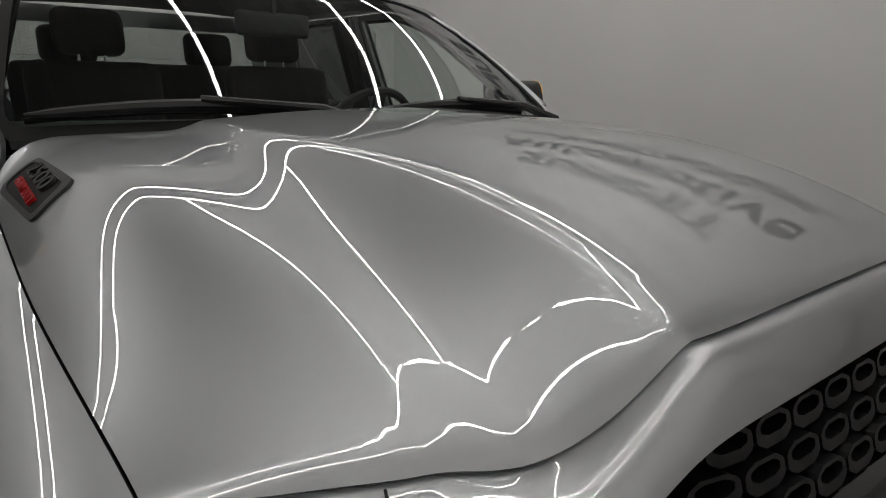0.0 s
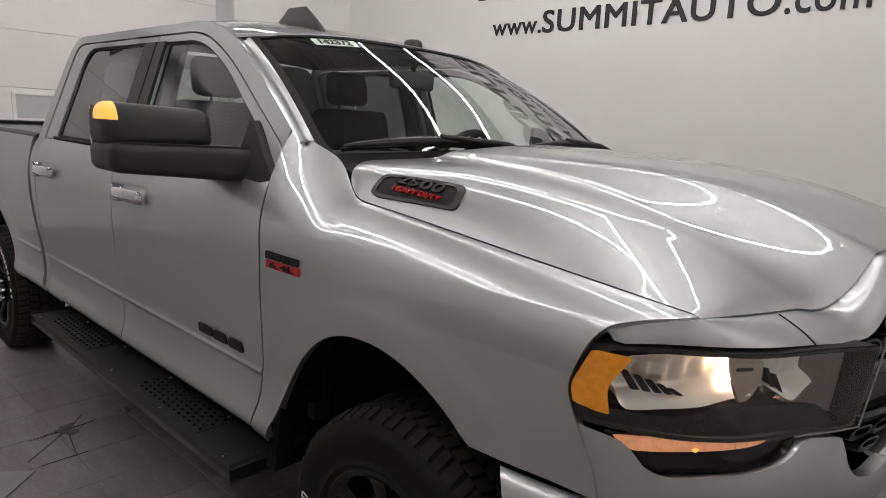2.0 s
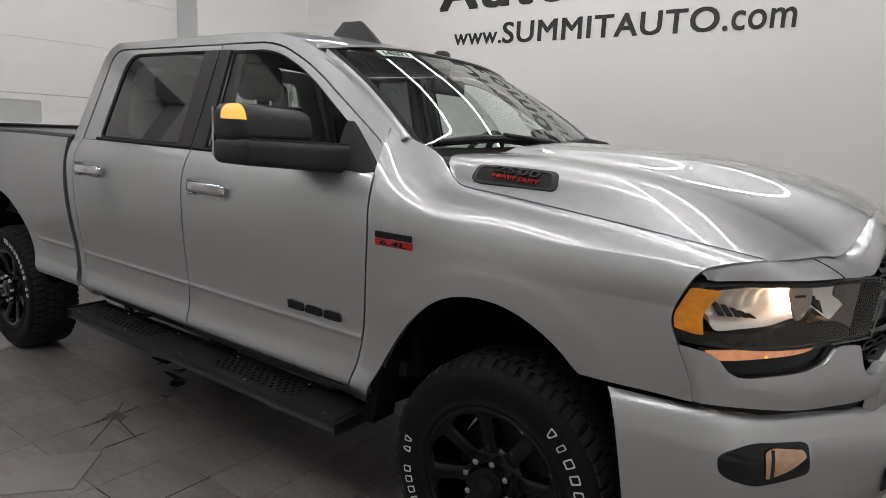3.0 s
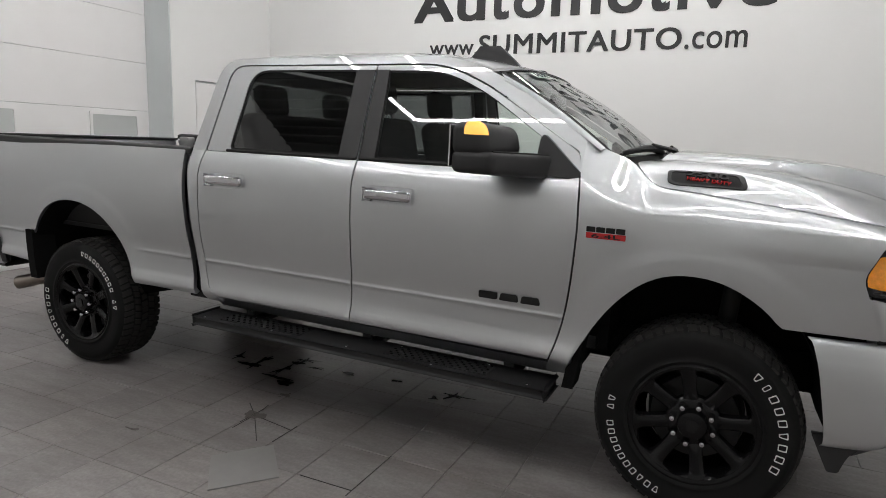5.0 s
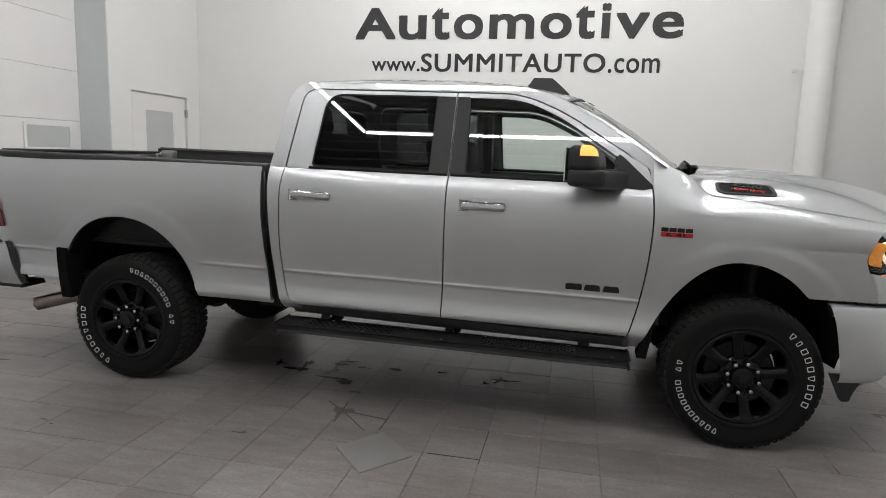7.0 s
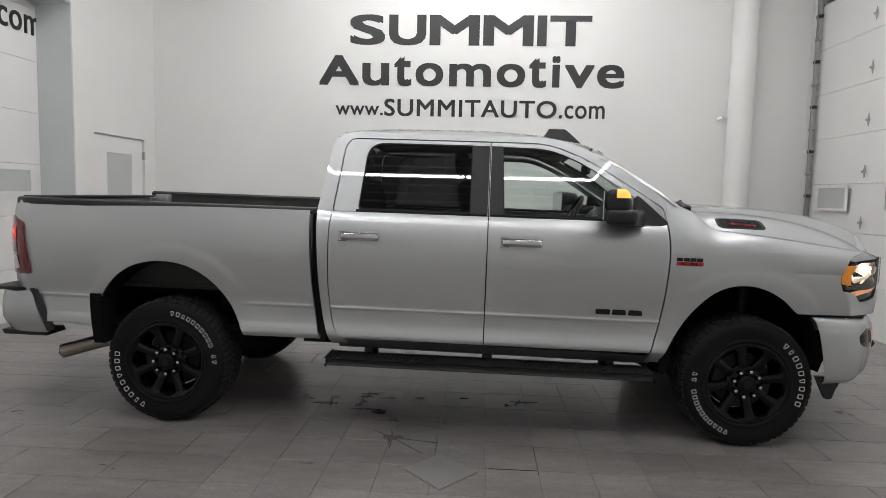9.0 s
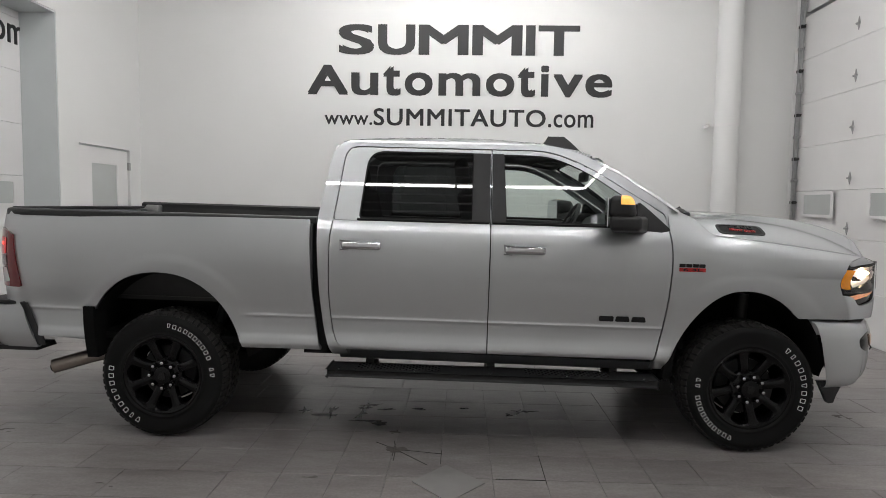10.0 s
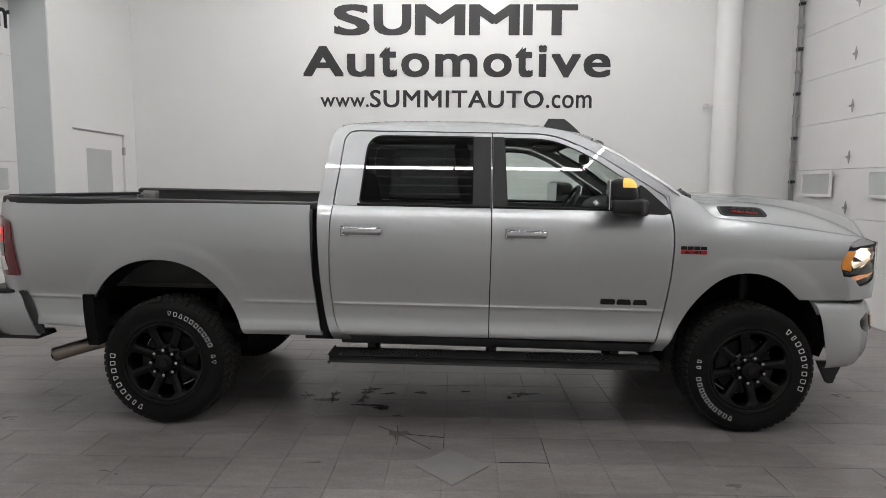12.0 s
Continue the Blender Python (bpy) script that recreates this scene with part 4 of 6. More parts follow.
bm = sheet(cowl, steps(0, 1, 6), steps(-0.80, 0.80, 30))
part("cowl_panel", bm, BLACK, truck, "black plastic cowl panel")
for y0, y1 in ((-0.79, -0.10), (-0.02, 0.66)):
    def blade(t, up, fwd):
        y = y0 + (y1 - y0) * t
        return (1.615 - 0.115 * (abs(y) / 0.836) ** 2.2 - 0.03 + fwd, y, 1.532 + 0.022 * math.sin(math.pi * t) + up)
    pts = [blade(t, 0.012, 0.0) for t in steps(0, 1, 14)]
    wip = part("wiper", sweep(pts, [0.005 + 0.011 * math.sin(math.pi * t) ** 0.5 for t in steps(0, 1, 14)], 8), BLACK, truck, "black windshield wiper")
    part("wiper_blade", sweep([blade(t, 0.0, -0.012) for t in steps(0, 1, 14)], 0.007, 6), SEAM, wip)
    part("wiper_arm", sweep([blade(1.12, -0.01, 0.10), blade(0.9, 0.022, 0.05), blade(0.5, 0.028, 0.006)], [0.016, 0.012, 0.009], 8), BLACK, wip)

# hood side vents with their badges, flush in the shoulder of the hood
def shoulder(x, q, off, sgn):
    """q runs from 0 at the fender seam up the shoulder, in metres."""
    def at(xx, k):
        z = hood_main(xx, SHOULDER + (0.86 - SHOULDER) * k)
        z += (fender_ze(xx) + 0.002 - z) * k ** 3.4
        return Vector((xx, SHOULDER + (fender_se(xx) - 0.003 - SHOULDER) * k, z))
    k = 1 - q / 0.355
    p = at(x, k)
    n = (at(x, k - 0.02) - p).cross(at(x + 0.01, k) - p).normalized()
    n = n if n.y > 0 else -n
    p = p + n * off
    return Vector((p.x, sgn * p.y, p.z))


for sgn in (-1, 1):
    def vent_surface(off):
        return lambda a, b: tuple(shoulder(a, b, off, sgn))
    vo = outline([(1.683, 0.026), (1.674, 0.104), (1.968, 0.125), (1.992, 0.040), (1.72, 0.018)], [0.02, 0.028, 0.03, 0.024, 0.02], 5, 6)
    cx = sum(p[0] for p in vo) / len(vo)
    cz = sum(p[1] for p in vo) / len(vo)
    vi = [(cx + (p[0] - cx) * 0.88, cz + (p[1] - cz) * 0.76) for p in vo]
    bm = ring(vo, vi, vent_surface(0.005), 3)
    lip(bm, (0, -sgn * 0.012, -0.012))
    vent = part("hood_vent", bm, BLACK, truck, "gloss black hood vent with model badge")
    part("vent_back", plate(vi, vent_surface(0.002), 3), SEAM, vent)
    for words, wd, ht, x0, q0, mat, lab in (("2500", 0.165, 0.032, 1.750, 0.072, DARK_METAL, "dark grey raised numerals"), ("HEAVY DUTY", 0.170, 0.015, 1.756, 0.048, BADGE_RED, "red raised lettering")):
        tb = text_mesh(words, wd, ht, 0.004, 0.03)
        for v in tb.verts:
            a = v.co.x if sgn < 0 else wd - v.co.x
            v.co = shoulder(x0 + a, q0 + v.co.z, 0.009 if v.co.y < -0.001 else 0.003, sgn)
        part("badge_text", tb, mat, vent, lab, smooth=False)

# roof aerial fin and a small round aerial base
def on_roof(x, y):
    half = gh(x, roof_edge(x), 0.004)
    return roof_edge(x) + (roof_c(x) - roof_edge(x)) * (1 - (abs(y) / half) ** 3.2)


fin = bmesh.new()
rows = []
for h in steps(0, 1, 8):
    xa, xb = 0.585 + 0.040 * h ** 0.8, 0.865 - 0.125 * h ** 0.9
    hw = 0.040 * (1 - 0.80 * h)
    own = outline([(xa, -hw), (xb, -hw * 0.55), (xb, hw * 0.55), (xa, hw)], [hw * 0.5, hw * 0.5, hw * 0.5, hw * 0.5], 4, 4)
    rows.append([fin.verts.new((p[0], -0.40 + p[1], on_roof(p[0], 0.40) * (1 - h) + h * (on_roof(0.66, 0.40) + 0.066) - 0.006 * (h == 0))) for p in own])
for a, b in zip(rows, rows[1:]):
    for i in range(len(a)):
        fin.faces.new((a[i], a[(i + 1) % len(a)], b[(i + 1) % len(a)], b[i]))
fin.faces.new(rows[-1])
part("roof_aerial_fin", fin, BLACK, truck, "black plastic roof aerial fin", angle=30)
puck = lathe([(0, -0.022), (0.030, -0.020), (0.042, -0.010), (0.046, 0.01)], 20)
moved(puck, Matrix.Translation((0.80, 0.16, on_roof(0.80, 0.16))) @ Matrix.Rotation(radians(-90), 4, "X"))
part("aerial_base", puck, BLACK, truck, "small black aerial base")

# stock sticker inside the windshield
def on_ws(u, w, off=0.006):
    return tuple(Vector(ws(u, w)) + Vector((off, 0, off)))


stk = part("sticker", sheet(lambda a, b: on_ws(0.86 + 0.075 * b, -0.72 + 0.255 * a), steps(0, 1, 4), steps(0, 1, 2)), STICKER, truck, "pale green stock number sticker")
tb = text_mesh("142372", 1.0, 1.0, 0.004, 0.01)
for v in tb.verts:
    a, b = 0.12 + v.co.x * 0.72, 0.15 + v.co.z * 0.7
    p = Vector(on_ws(0.86 + 0.075 * b, -0.72 + 0.255 * a, 0.008 if v.co.y < 0 else 0.007))
    v.co = p
part("sticker_number", tb, INK, stk, "hand-written dark numerals", smooth=False)

# ---- mirrors ----
def mirror(sgn):
    """Tow mirror: one long lower body from the door out, the tall cap on it, a wedge foot on the door corner."""
    def bowed(bm, root):
        for v in bm.verts:
            t = min(max((v.co.y - root) / (1.298 - root), 0.0), 1.0)
            v.co.x -= 0.055 * t * t
            v.co.y *= sgn
        return bm
    body = box(0.935, 1.120, 0.850, 1.298, 1.424, 1.512, r=0.026, seg=4)
    bmesh.ops.subdivide_edges(body, edges=[e for e in body.edges if abs(e.verts[0].co.y - e.verts[1].co.y) > 0.2], cuts=8)
    for v in body.verts:
        t = (v.co.y - 0.85) / 0.448
        v.co.x += (0.115 if v.co.x > 1.03 else 0.055) * (1 - t) ** 1.3
        v.co.z += (-0.022 if v.co.z < 1.468 else 0.0) * (1 - t) + 0.010 * t
    hd = part("mirror_head", bowed(body, 0.85), BLACK, truck, "black tow mirror with amber marker")
    cap = box(0.925, 1.085, 0.985, 1.297, 1.500, 1.640, r=0.040, seg=5)
    for v in cap.verts:
        t = (v.co.y - 0.985) / 0.312
        v.co.z -= 0.014 * (1 - t) if v.co.z > 1.58 else 0
        v.co.x -= 0.020 * smooth01((v.co.z - 1.53) / 0.11) if v.co.x > 1.0 else 0
    part("mirror_cap", bowed(cap, 0.985), BLACK, hd, "smooth black mirror cap")
    band = sweep([(1.100 - 0.055 * ((y - 0.85) / 0.448) ** 2 + 0.112 * (1 - (y - 0.85) / 0.448) ** 1.3, sgn * y, 1.512 + 0.008 * (y - 0.85) / 0.448) for y in steps(0.90, 1.27, 10)], 0.006, 6)
    part("mirror_band", band, SEAM, hd, "dark groove below the cap")
    glass = box(0.918, 0.926, 1.0, 1.285, 1.455, 1.625, r=0.003)
    part("mirror_glass", bowed(glass, 0.985), CHROME, hd, "mirror glass", smooth=False)
    lamp = box(0.9235, 1.0865, 0.985, 1.2985, 1.500, 1.6415, r=0.040, seg=5)
    for v in lamp.verts:
        t = (v.co.y - 0.985) / 0.3135
        v.co.z -= 0.014 * (1 - t) if v.co.z > 1.58 else 0
        v.co.x -= 0.020 * smooth01((v.co.z - 1.53) / 0.11) if v.co.x > 1.0 else 0
    for co, no in (((0, 1.262, 0), (0, 1, 0)), ((0, 0, 1.586), (0, 0, 1)), ((0.995, 0, 0), (1, 0, 0))):
        bmesh.ops.bisect_plane(lamp, geom=lamp.verts[:] + lamp.edges[:] + lamp.faces[:], plane_co=co, plane_no=no, clear_inner=True)
    part("marker_lens", bowed(lamp, 0.985), AMBER_LIT, hd, "lit amber marker lens")
    foot = prism(outline([(1.135, 1.430), (1.150, 1.610), (1.185, 1.585), (1.345, 1.440), (1.33, 1.415)], [0.012, 0.018, 0.02, 0.02, 0.02], 4, 4),
                 lambda a, b: (a, sgn * (gh(a, max(b, 1.44)) + 0.030 - 0.10 * max(0.0, a - 1.26)), b), lambda a, b: (a, sgn * (gh(a, max(b, 1.44)) - 0.004), b))
    part("mirror_foot", foot, BLACK, hd, "black wedge foot on the door corner")


mirror(-1)
mirror(1)

# ---- body badges as plain shapes ----
for sgn in (-1, 1):
    def face(x, z, off):
        return Vector((x, sgn * (side_s(x, z) + off), z))
    badge = part("door_badge", prism(outline([(0.918, 0.848), (1.008, 0.848), (1.008, 0.882), (0.918, 0.882)], 0.008, 3, 2), lambda a, b: face(a, b, 0.0), lambda a, b: face(a, b, 0.008)), SEAM, truck, "black raised emblem blocks on the door", smooth=False)
    for x0 in (1.018, 1.120):
        part("emblem_block", prism(outline([(x0, 0.848), (x0 + 0.092, 0.848), (x0 + 0.084, 0.882), (x0 + 0.008, 0.882)], 0.008, 3, 2), lambda a, b: face(a, b, 0.0), lambda a, b: face(a, b, 0.008)), SEAM, badge, smooth=False)

    def ff(x, z, off):
        return Vector((x, sgn * (side_s(x, z, "fender") + off), z))
    eng = part("fender_badge", prism(outline([(1.395, 1.182), (1.558, 1.182), (1.558, 1.206), (1.395, 1.206)], 0.003, 2, 2), lambda a, b: ff(a, b, 0.0), lambda a, b: ff(a, b, 0.005)), BADGE_RED, truck, "red and black engine emblem on the fender", smooth=False)
    for i in range(4):
        x0 = 1.395 + 0.041 * i
        part("emblem_block", prism(outline([(x0, 1.209), (x0 + 0.036, 1.209), (x0 + 0.036, 1.231), (x0, 1.231)], 0.003, 2, 2), lambda a, b: ff(a, b, 0.0), lambda a, b: ff(a, b, 0.006)), SEAM, eng, smooth=False)
    tb = text_mesh("6.4L", 0.12, 0.017, 0.003, 0.03)
    if sgn < 0:
        moved(tb, Matrix.Translation((1.418, -side_s(1.48, 1.19, "fender") - 0.005, 1.186)))
    else:
        moved(tb, Matrix.Translation((1.538, side_s(1.48, 1.19, "fender") + 0.005, 1.186)) @ Matrix.Rotation(math.pi, 4, "Z"))
    part("badge_text", tb, SEAM, eng, "black lettering", smooth=False)

# ---- front end ----
# plan curve of the nose: half width -> x
nose = spline([(0, 2.950), (0.30, 2.938), (0.45, 2.905), (0.57, 2.866), (0.70, 2.790), (0.80, 2.715), (0.88, 2.605), (0.93, 2.500), (0.96, 2.405)])
brow_top = spline([(0.80, 1.299), (0.86, 1.297), (0.90, 1.289), (0.92, 1.278), (0.936, 1.258)])


def band_top(s):
    """The band ends just below the hood's leading edge, and runs on above the headlight."""
    if s > 0.86:
        return brow_top(s)
    k = smooth01((s - 0.74) / 0.12)
    return (hood_point(1.0, s)[2] - 0.005) * (1 - k) + brow_top(s) * k

band_bot = spline([(0, 1.326), (0.30, 1.326), (0.375, 1.320), (0.43, 1.303), (0.49, 1.268), (0.54, 1.256), (0.585, 1.256), (0.70, 1.260), (0.86, 1.252), (0.92, 1.243), (0.936, 1.240)])
band_bot = eased(band_bot, 0.03)


def on_nose(s, z, off=0.0, sgn=-1):
    """A point of the front face; the face leans back towards its top."""
    x = nose(min(s, 0.96)) + off - 0.06 * max(0, z - 1.25) - 0.05 * max(0, 1.0 - z)
    return (x, sgn * s, z)


brow_end = spline([(0.846, 2.606), (0.86, 2.600), (0.903, 2.538), (0.936, 2.478)])


band_x = spline([(0, 2.856), (0.30, 2.854), (0.45, 2.843), (0.57, 2.826), (0.63, 2.806), (0.70, 2.770), (0.80, 2.701), (0.88, 2.591), (0.936, 2.478)])
band_x = eased(band_x, 0.05)


def header(s_signed, v):
    """From the grille opening the band rolls back and up, then runs flat to the hood's edge."""
    s = abs(s_signed)
    top, bot = band_top(s), band_bot(s)
    x1 = min(hood_xf(min(s, 0.86)) + 0.004, band_x(s) - 0.004) if s < 0.86 else brow_end(s)
    flat = smooth01((0.66 - s) / 0.2)
    z = bot + (top - bot) * (1 - (1 - v) ** (1.06 + 0.74 * flat)) + 0.006 * flat * math.sin(math.pi * v)
    x = band_x(s) + (x1 - band_x(s)) * v ** (1.06 + 0.29 * flat) + 0.003 * (1 - flat) * math.sin(math.pi * v)
    return (x, s_signed, z)


ss = steps(-0.934, 0.934, 130)
bm = sheet(header, ss, steps(0, 1, 10))
lip(bm, (-0.008, 0, 0), (-0.016, 0, 0))
part("grille_header", bm, PAINT, truck)
for sgn in (-1, 1):
    pts = []
    for v in steps(0, 1, 8):
        p = Vector(header(sgn * (0.665 + 0.035 * (1 - v)), v))
        pts.append(p + Vector((0.0005, 0, 0.0005)))
    part("header_seam", sweep(pts, 0.0018, 5), SEAM, truck, "thin black panel seam")

# grille: black surround, cells, bars
gx = lambda s: nose(s) - 0.035
lean = lambda z: -0.55 * max(0, z - 1.18)


def grille_half(z):
    return 0.47 + (0.60 - 0.47) * smooth01((z - 0.86) / 0.40) if z < 1.30 else 0.60 - 0.9 * max(0, z - 1.30) ** 1.2


def grille_low(s):
    """The lower edge of the grille steps up over the middle of the bumper."""
    return spline([(0, 1.090), (0.20, 1.084), (0.334, 1.062), (0.40, 1.034), (0.475, 1.000), (0.537, 0.974), (0.584, 0.981), (0.62, 1.02)])(min(s, 0.62))


grille = part("grille", sheet(lambda t, v: (gx(abs(t * 0.60)) - 0.05 + lean(1.18 + 0.14 * v ** 3), t * 0.60, 0.80 + (band_bot(abs(t * 0.60)) - 0.022 - 0.80) * v), steps(-1, 1, 24), steps(0, 1, 6)), SEAM, truck, "black honeycomb grille with plain block emblem")
for r in range(17):
    z = 0.850 + 0.034 * r
    if 1.088 < z < 1.205:
        continue
    for c in range(-9, 10):
        y = c * 0.076 + (0.038 if r % 2 else 0)
        if z > 1.06 and abs(y) > 0.53 or z - 0.004 < grille_low(abs(y)):
            continue
        if abs(y) > grille_half(z) + 0.01 or z + 0.02 > band_bot(min(abs(y) + 0.03, 0.95)):
            continue
        a = outline([(y - 0.040, z), (y - 0.026, z + 0.017), (y + 0.026, z + 0.017), (y + 0.040, z), (y + 0.026, z - 0.017), (y - 0.026, z - 0.017)], 0.008, 1, 1)
        b = [(y + (p[0] - y) * 0.74, z + (p[1] - z) * 0.50 + 0.004) for p in a]
        rr = ring(a, b, lambda yy, zz: (gx(min(abs(yy), 0.9)) + 0.004 + 0.25 * (zz - z) + lean(zz), yy, zz), 1)
        lip(rr, (-0.035, 0, -0.004))
        part("grille_cell", rr, GRILLE, grille, smooth=False)
for z0, z1, half in ((1.094, 1.110, 0.585), (1.182, 1.202, 0.575)):
    bm = sheet(lambda t, v: (gx(abs(t) * half) + 0.012 + 0.012 * math.sin(math.pi * v) + lean(z0 + (z1 - z0) * v), t * half, z0 + (z1 - z0) * v), steps(-1, 1, 28), steps(0, 1, 5))
    lip(bm, (-0.05, 0, 0))
    part("grille_bar", bm, GLOSS, grille, "gloss black grille bar")
bm = sheet(lambda t, v: (gx(abs(t) * 0.575) - 0.012 + lean(1.10 + 0.09 * v), t * 0.575, 1.10 + 0.09 * v), steps(-1, 1, 28), steps(0, 1, 2))
part("grille_panel", bm, GRILLE, grille)
for y0 in (-0.34, -0.10, 0.14):
    bl = ring(outline([(y0, 1.108), (y0 + 0.20, 1.108), (y0 + 0.20, 1.186), (y0, 1.186)], 0.02, 3, 3), outline([(y0 + 0.06, 1.128), (y0 + 0.14, 1.128), (y0 + 0.14, 1.164), (y0 + 0.06, 1.164)], 0.012, 3, 3), lambda yy, zz: (gx(abs(yy)) + 0.016 + lean(zz), yy, zz), 1)
    lip(bl, (-0.035, 0, 0))
    part("emblem_block", bl, GLOSS, grille, "gloss black emblem block", smooth=False)


def headlight(sgn):
    face = lambda off: (lambda s, z: on_nose(s, z, off, sgn))
    lens_o = outline([(0.949, 1.066), (0.955, 1.130), (0.942, 1.232), (0.90, 1.240), (0.70, 1.258), (0.580, 1.258), (0.612, 1.092), (0.74, 1.086), (0.88, 1.062)], [0.008, 0.03, 0.012, 0.03, 0.05, 0.015, 0.015, 0.05, 0.05], 5, 6)
    body = part("headlight", lip(plate(lens_o, face(-0.150), 6), (0.090, 0, 0)), GLOSS, truck, "lit halogen headlight in a smoked housing")
    cx, cz = 0.775, 1.160
    rim_i = [(cx + (p[0] - cx) * 0.965, cz + (p[1] - cz) * 0.90) for p in lens_o]
    part("bezel", lip(ring(lens_o, rim_i, face(-0.004), 2), (-0.05, 0, 0)), SEAM, body, "black headlight bezel")
    # amber side reflector with its dark surround
    am = outline([(0.949, 1.103), (0.9512, 1.140), (0.941, 1.218), (0.921, 1.216), (0.9365, 1.150), (0.933, 1.092)], [0.004, 0.02, 0.006, 0.006, 0.02, 0.004], 4, 4)
    part("side_marker", lip(plate(am, lambda s, z: (on_nose(s, z, -0.001)[0], sgn * (s + 0.003), z), 3), (-0.02, sgn * 0.004, 0)), AMBER, body, "amber side marker lens")
    # two polished reflector bowls: (outer, inner end), lower edge, upper edge, depth
    bowl_low = spline([(0.700, 1.200), (0.709, 1.178), (0.724, 1.150), (0.755, 1.168), (0.789, 1.186), (0.800, 1.168), (0.822, 1.152), (0.848, 1.131), (0.885, 1.117), (0.915, 1.107), (0.923, 1.118), (0.929, 1.150)])
    for s0, s1, depth in ((0.928, 0.802, 0.070), (0.792, 0.704, 0.055)):
        def bowl(a, b):
            s = s0 + (s1 - s0) * a
            low, high = bowl_low(s), 1.212 + 0.30 * max(0, 0.922 - s) - 0.22 * max(0, 0.81 - s)
            z = low + (high - low) * b
            ra, rb = (a - 0.5) * 2, (b - 0.5) * 2
            d = depth * (1 - 0.5 * abs(ra) ** 3 - 0.5 * abs(rb) ** 3)
            # the floor of the bowl comes forward in a shelf below the facets
            d *= 1 - 0.55 * (1 - smooth01((b - 0.10) / 0.25))
            facet = 0.004 * abs(math.sin(a * 22)) * smooth01((b - 0.3) * 4)
            return on_nose(s, z, -0.012 - d + facet, sgn)
        refl = part("reflector", sheet(bowl, steps(0, 1, 60), steps(0, 1, 24)), REFLECTOR, body, "polished faceted reflector")
        if s0 > 0.8:
            px, py, pz = on_nose(0.813, 1.194, -0.041, sgn)
            part("bulb", moved(lathe([(0, -0.016), (0.006, -0.013), (0.008, 0.0), (0.006, 0.013), (0, 0.016)], 12), Matrix.Translation((px, py, pz))), BULB, refl, "lit warm bulb")
    for k in range(5):
        s0 = 0.917 - 0.010 * k
        slat = prism(outline([(s0, 1.182 - 0.006 * k), (s0 - 0.004, 1.184 - 0.006 * k), (s0 - 0.015, 1.148), (s0 - 0.010, 1.146)], 0.001, 2, 2), face(-0.034), face(-0.040))
        part("louvre", slat, SEAM, body, "dark louvre in the reflector", smooth=False)
    for k in range(3):
        s0 = 0.786 - 0.014 * k
        slat = prism(outline([(s0, 1.226 - 0.012 * k), (s0 - 0.005, 1.226 - 0.012 * k), (s0 - 0.026, 1.166 - 0.004 * k), (s0 - 0.018, 1.164 - 0.004 * k)], 0.001, 2, 2), face(-0.030), face(-0.036))
        part("louvre", slat, SEAM, body, "dark louvre in the reflector", smooth=False)
    sh = outline([(0.830, 1.236), (0.798, 1.243), (0.789, 1.230), (0.788, 1.191), (0.801, 1.157), (0.813, 1.147), (0.826, 1.192)], [0.004, 0.006, 0.006, 0.012, 0.006, 0.006, 0.006], 3, 3)
    shield = part("shield", prism(sh, face(-0.016), face(-0.022)), SHIELD, body, "satin metal bulb shield", smooth=False)
    part("shield_plate", prism(outline([(0.829, 1.201), (0.830, 1.225), (0.800, 1.230), (0.800, 1.206)], 0.003, 2, 2), face(-0.016), face(-0.013)), SHIELD, shield, smooth=False)
    part("shield_bar", prism(outline([(0.825, 1.210), (0.825, 1.217), (0.805, 1.220), (0.805, 1.213)], 0.002, 2, 2), face(-0.013), face(-0.0122)), DARK_METAL, shield, smooth=False)
    # smoked inner panel and the black ledge below the bowls
    part("smoked_panel", lip(plate(outline([(0.722, 1.142), (0.704, 1.200), (0.703, 1.246), (0.618, 1.250), (0.630, 1.112), (0.663, 1.136)], [0.006, 0.01, 0.01, 0.01, 0.01, 0.02], 4, 5), face(-0.035), 3), (-0.02, 0, 0)), SMOKED, body, "smoked grey inner panel")
    ledge_top = spline([(0.62, 1.110), (0.656, 1.124), (0.709, 1.137), (0.812, 1.134), (0.848, 1.116), (0.884, 1.101), (0.926, 1.101), (0.945, 1.110)])
    ledge = sheet(lambda s, v: on_nose(s, 1.066 + 0.035 * smooth01((0.92 - s) / 0.25) * (1 - v) * 0.6 + (ledge_top(s) - 1.066) * v, -0.012 - 0.02 * v, sgn), steps(0.942, 0.625, 34), steps(0, 1, 4))
    part("ledge", lip(ledge, (-0.02, 0, 0)), LEDGE, body, "dark satin ledge")
    # lower park lamp
    pk_o = outline([(0.930, 1.058), (0.922, 1.008), (0.897, 0.990), (0.851, 1.003), (0.782, 1.022), (0.738, 1.042), (0.716, 1.088), (0.80, 1.084)], [0.005, 0.02, 0.02, 0.04, 0.03, 0.02, 0.01, 0.03], 4, 5)
    part("park_housing", lip(plate(pk_o, face(-0.022), 3), (0.016, 0, 0)), GLOSS, body, "gloss black park lamp housing")
    pk = outline([(0.923, 1.050), (0.913, 1.026), (0.872, 1.039), (0.793, 1.063), (0.775, 1.071), (0.763, 1.088), (0.808, 1.083), (0.883, 1.063)], [0.004, 0.006, 0.02, 0.01, 0.006, 0.004, 0.02, 0.02], 4, 5)
    part("park_lamp", lip(plate(pk, face(-0.010), 3), (-0.02, 0, 0)), PARK_LENS, body, "lit amber park lamp")
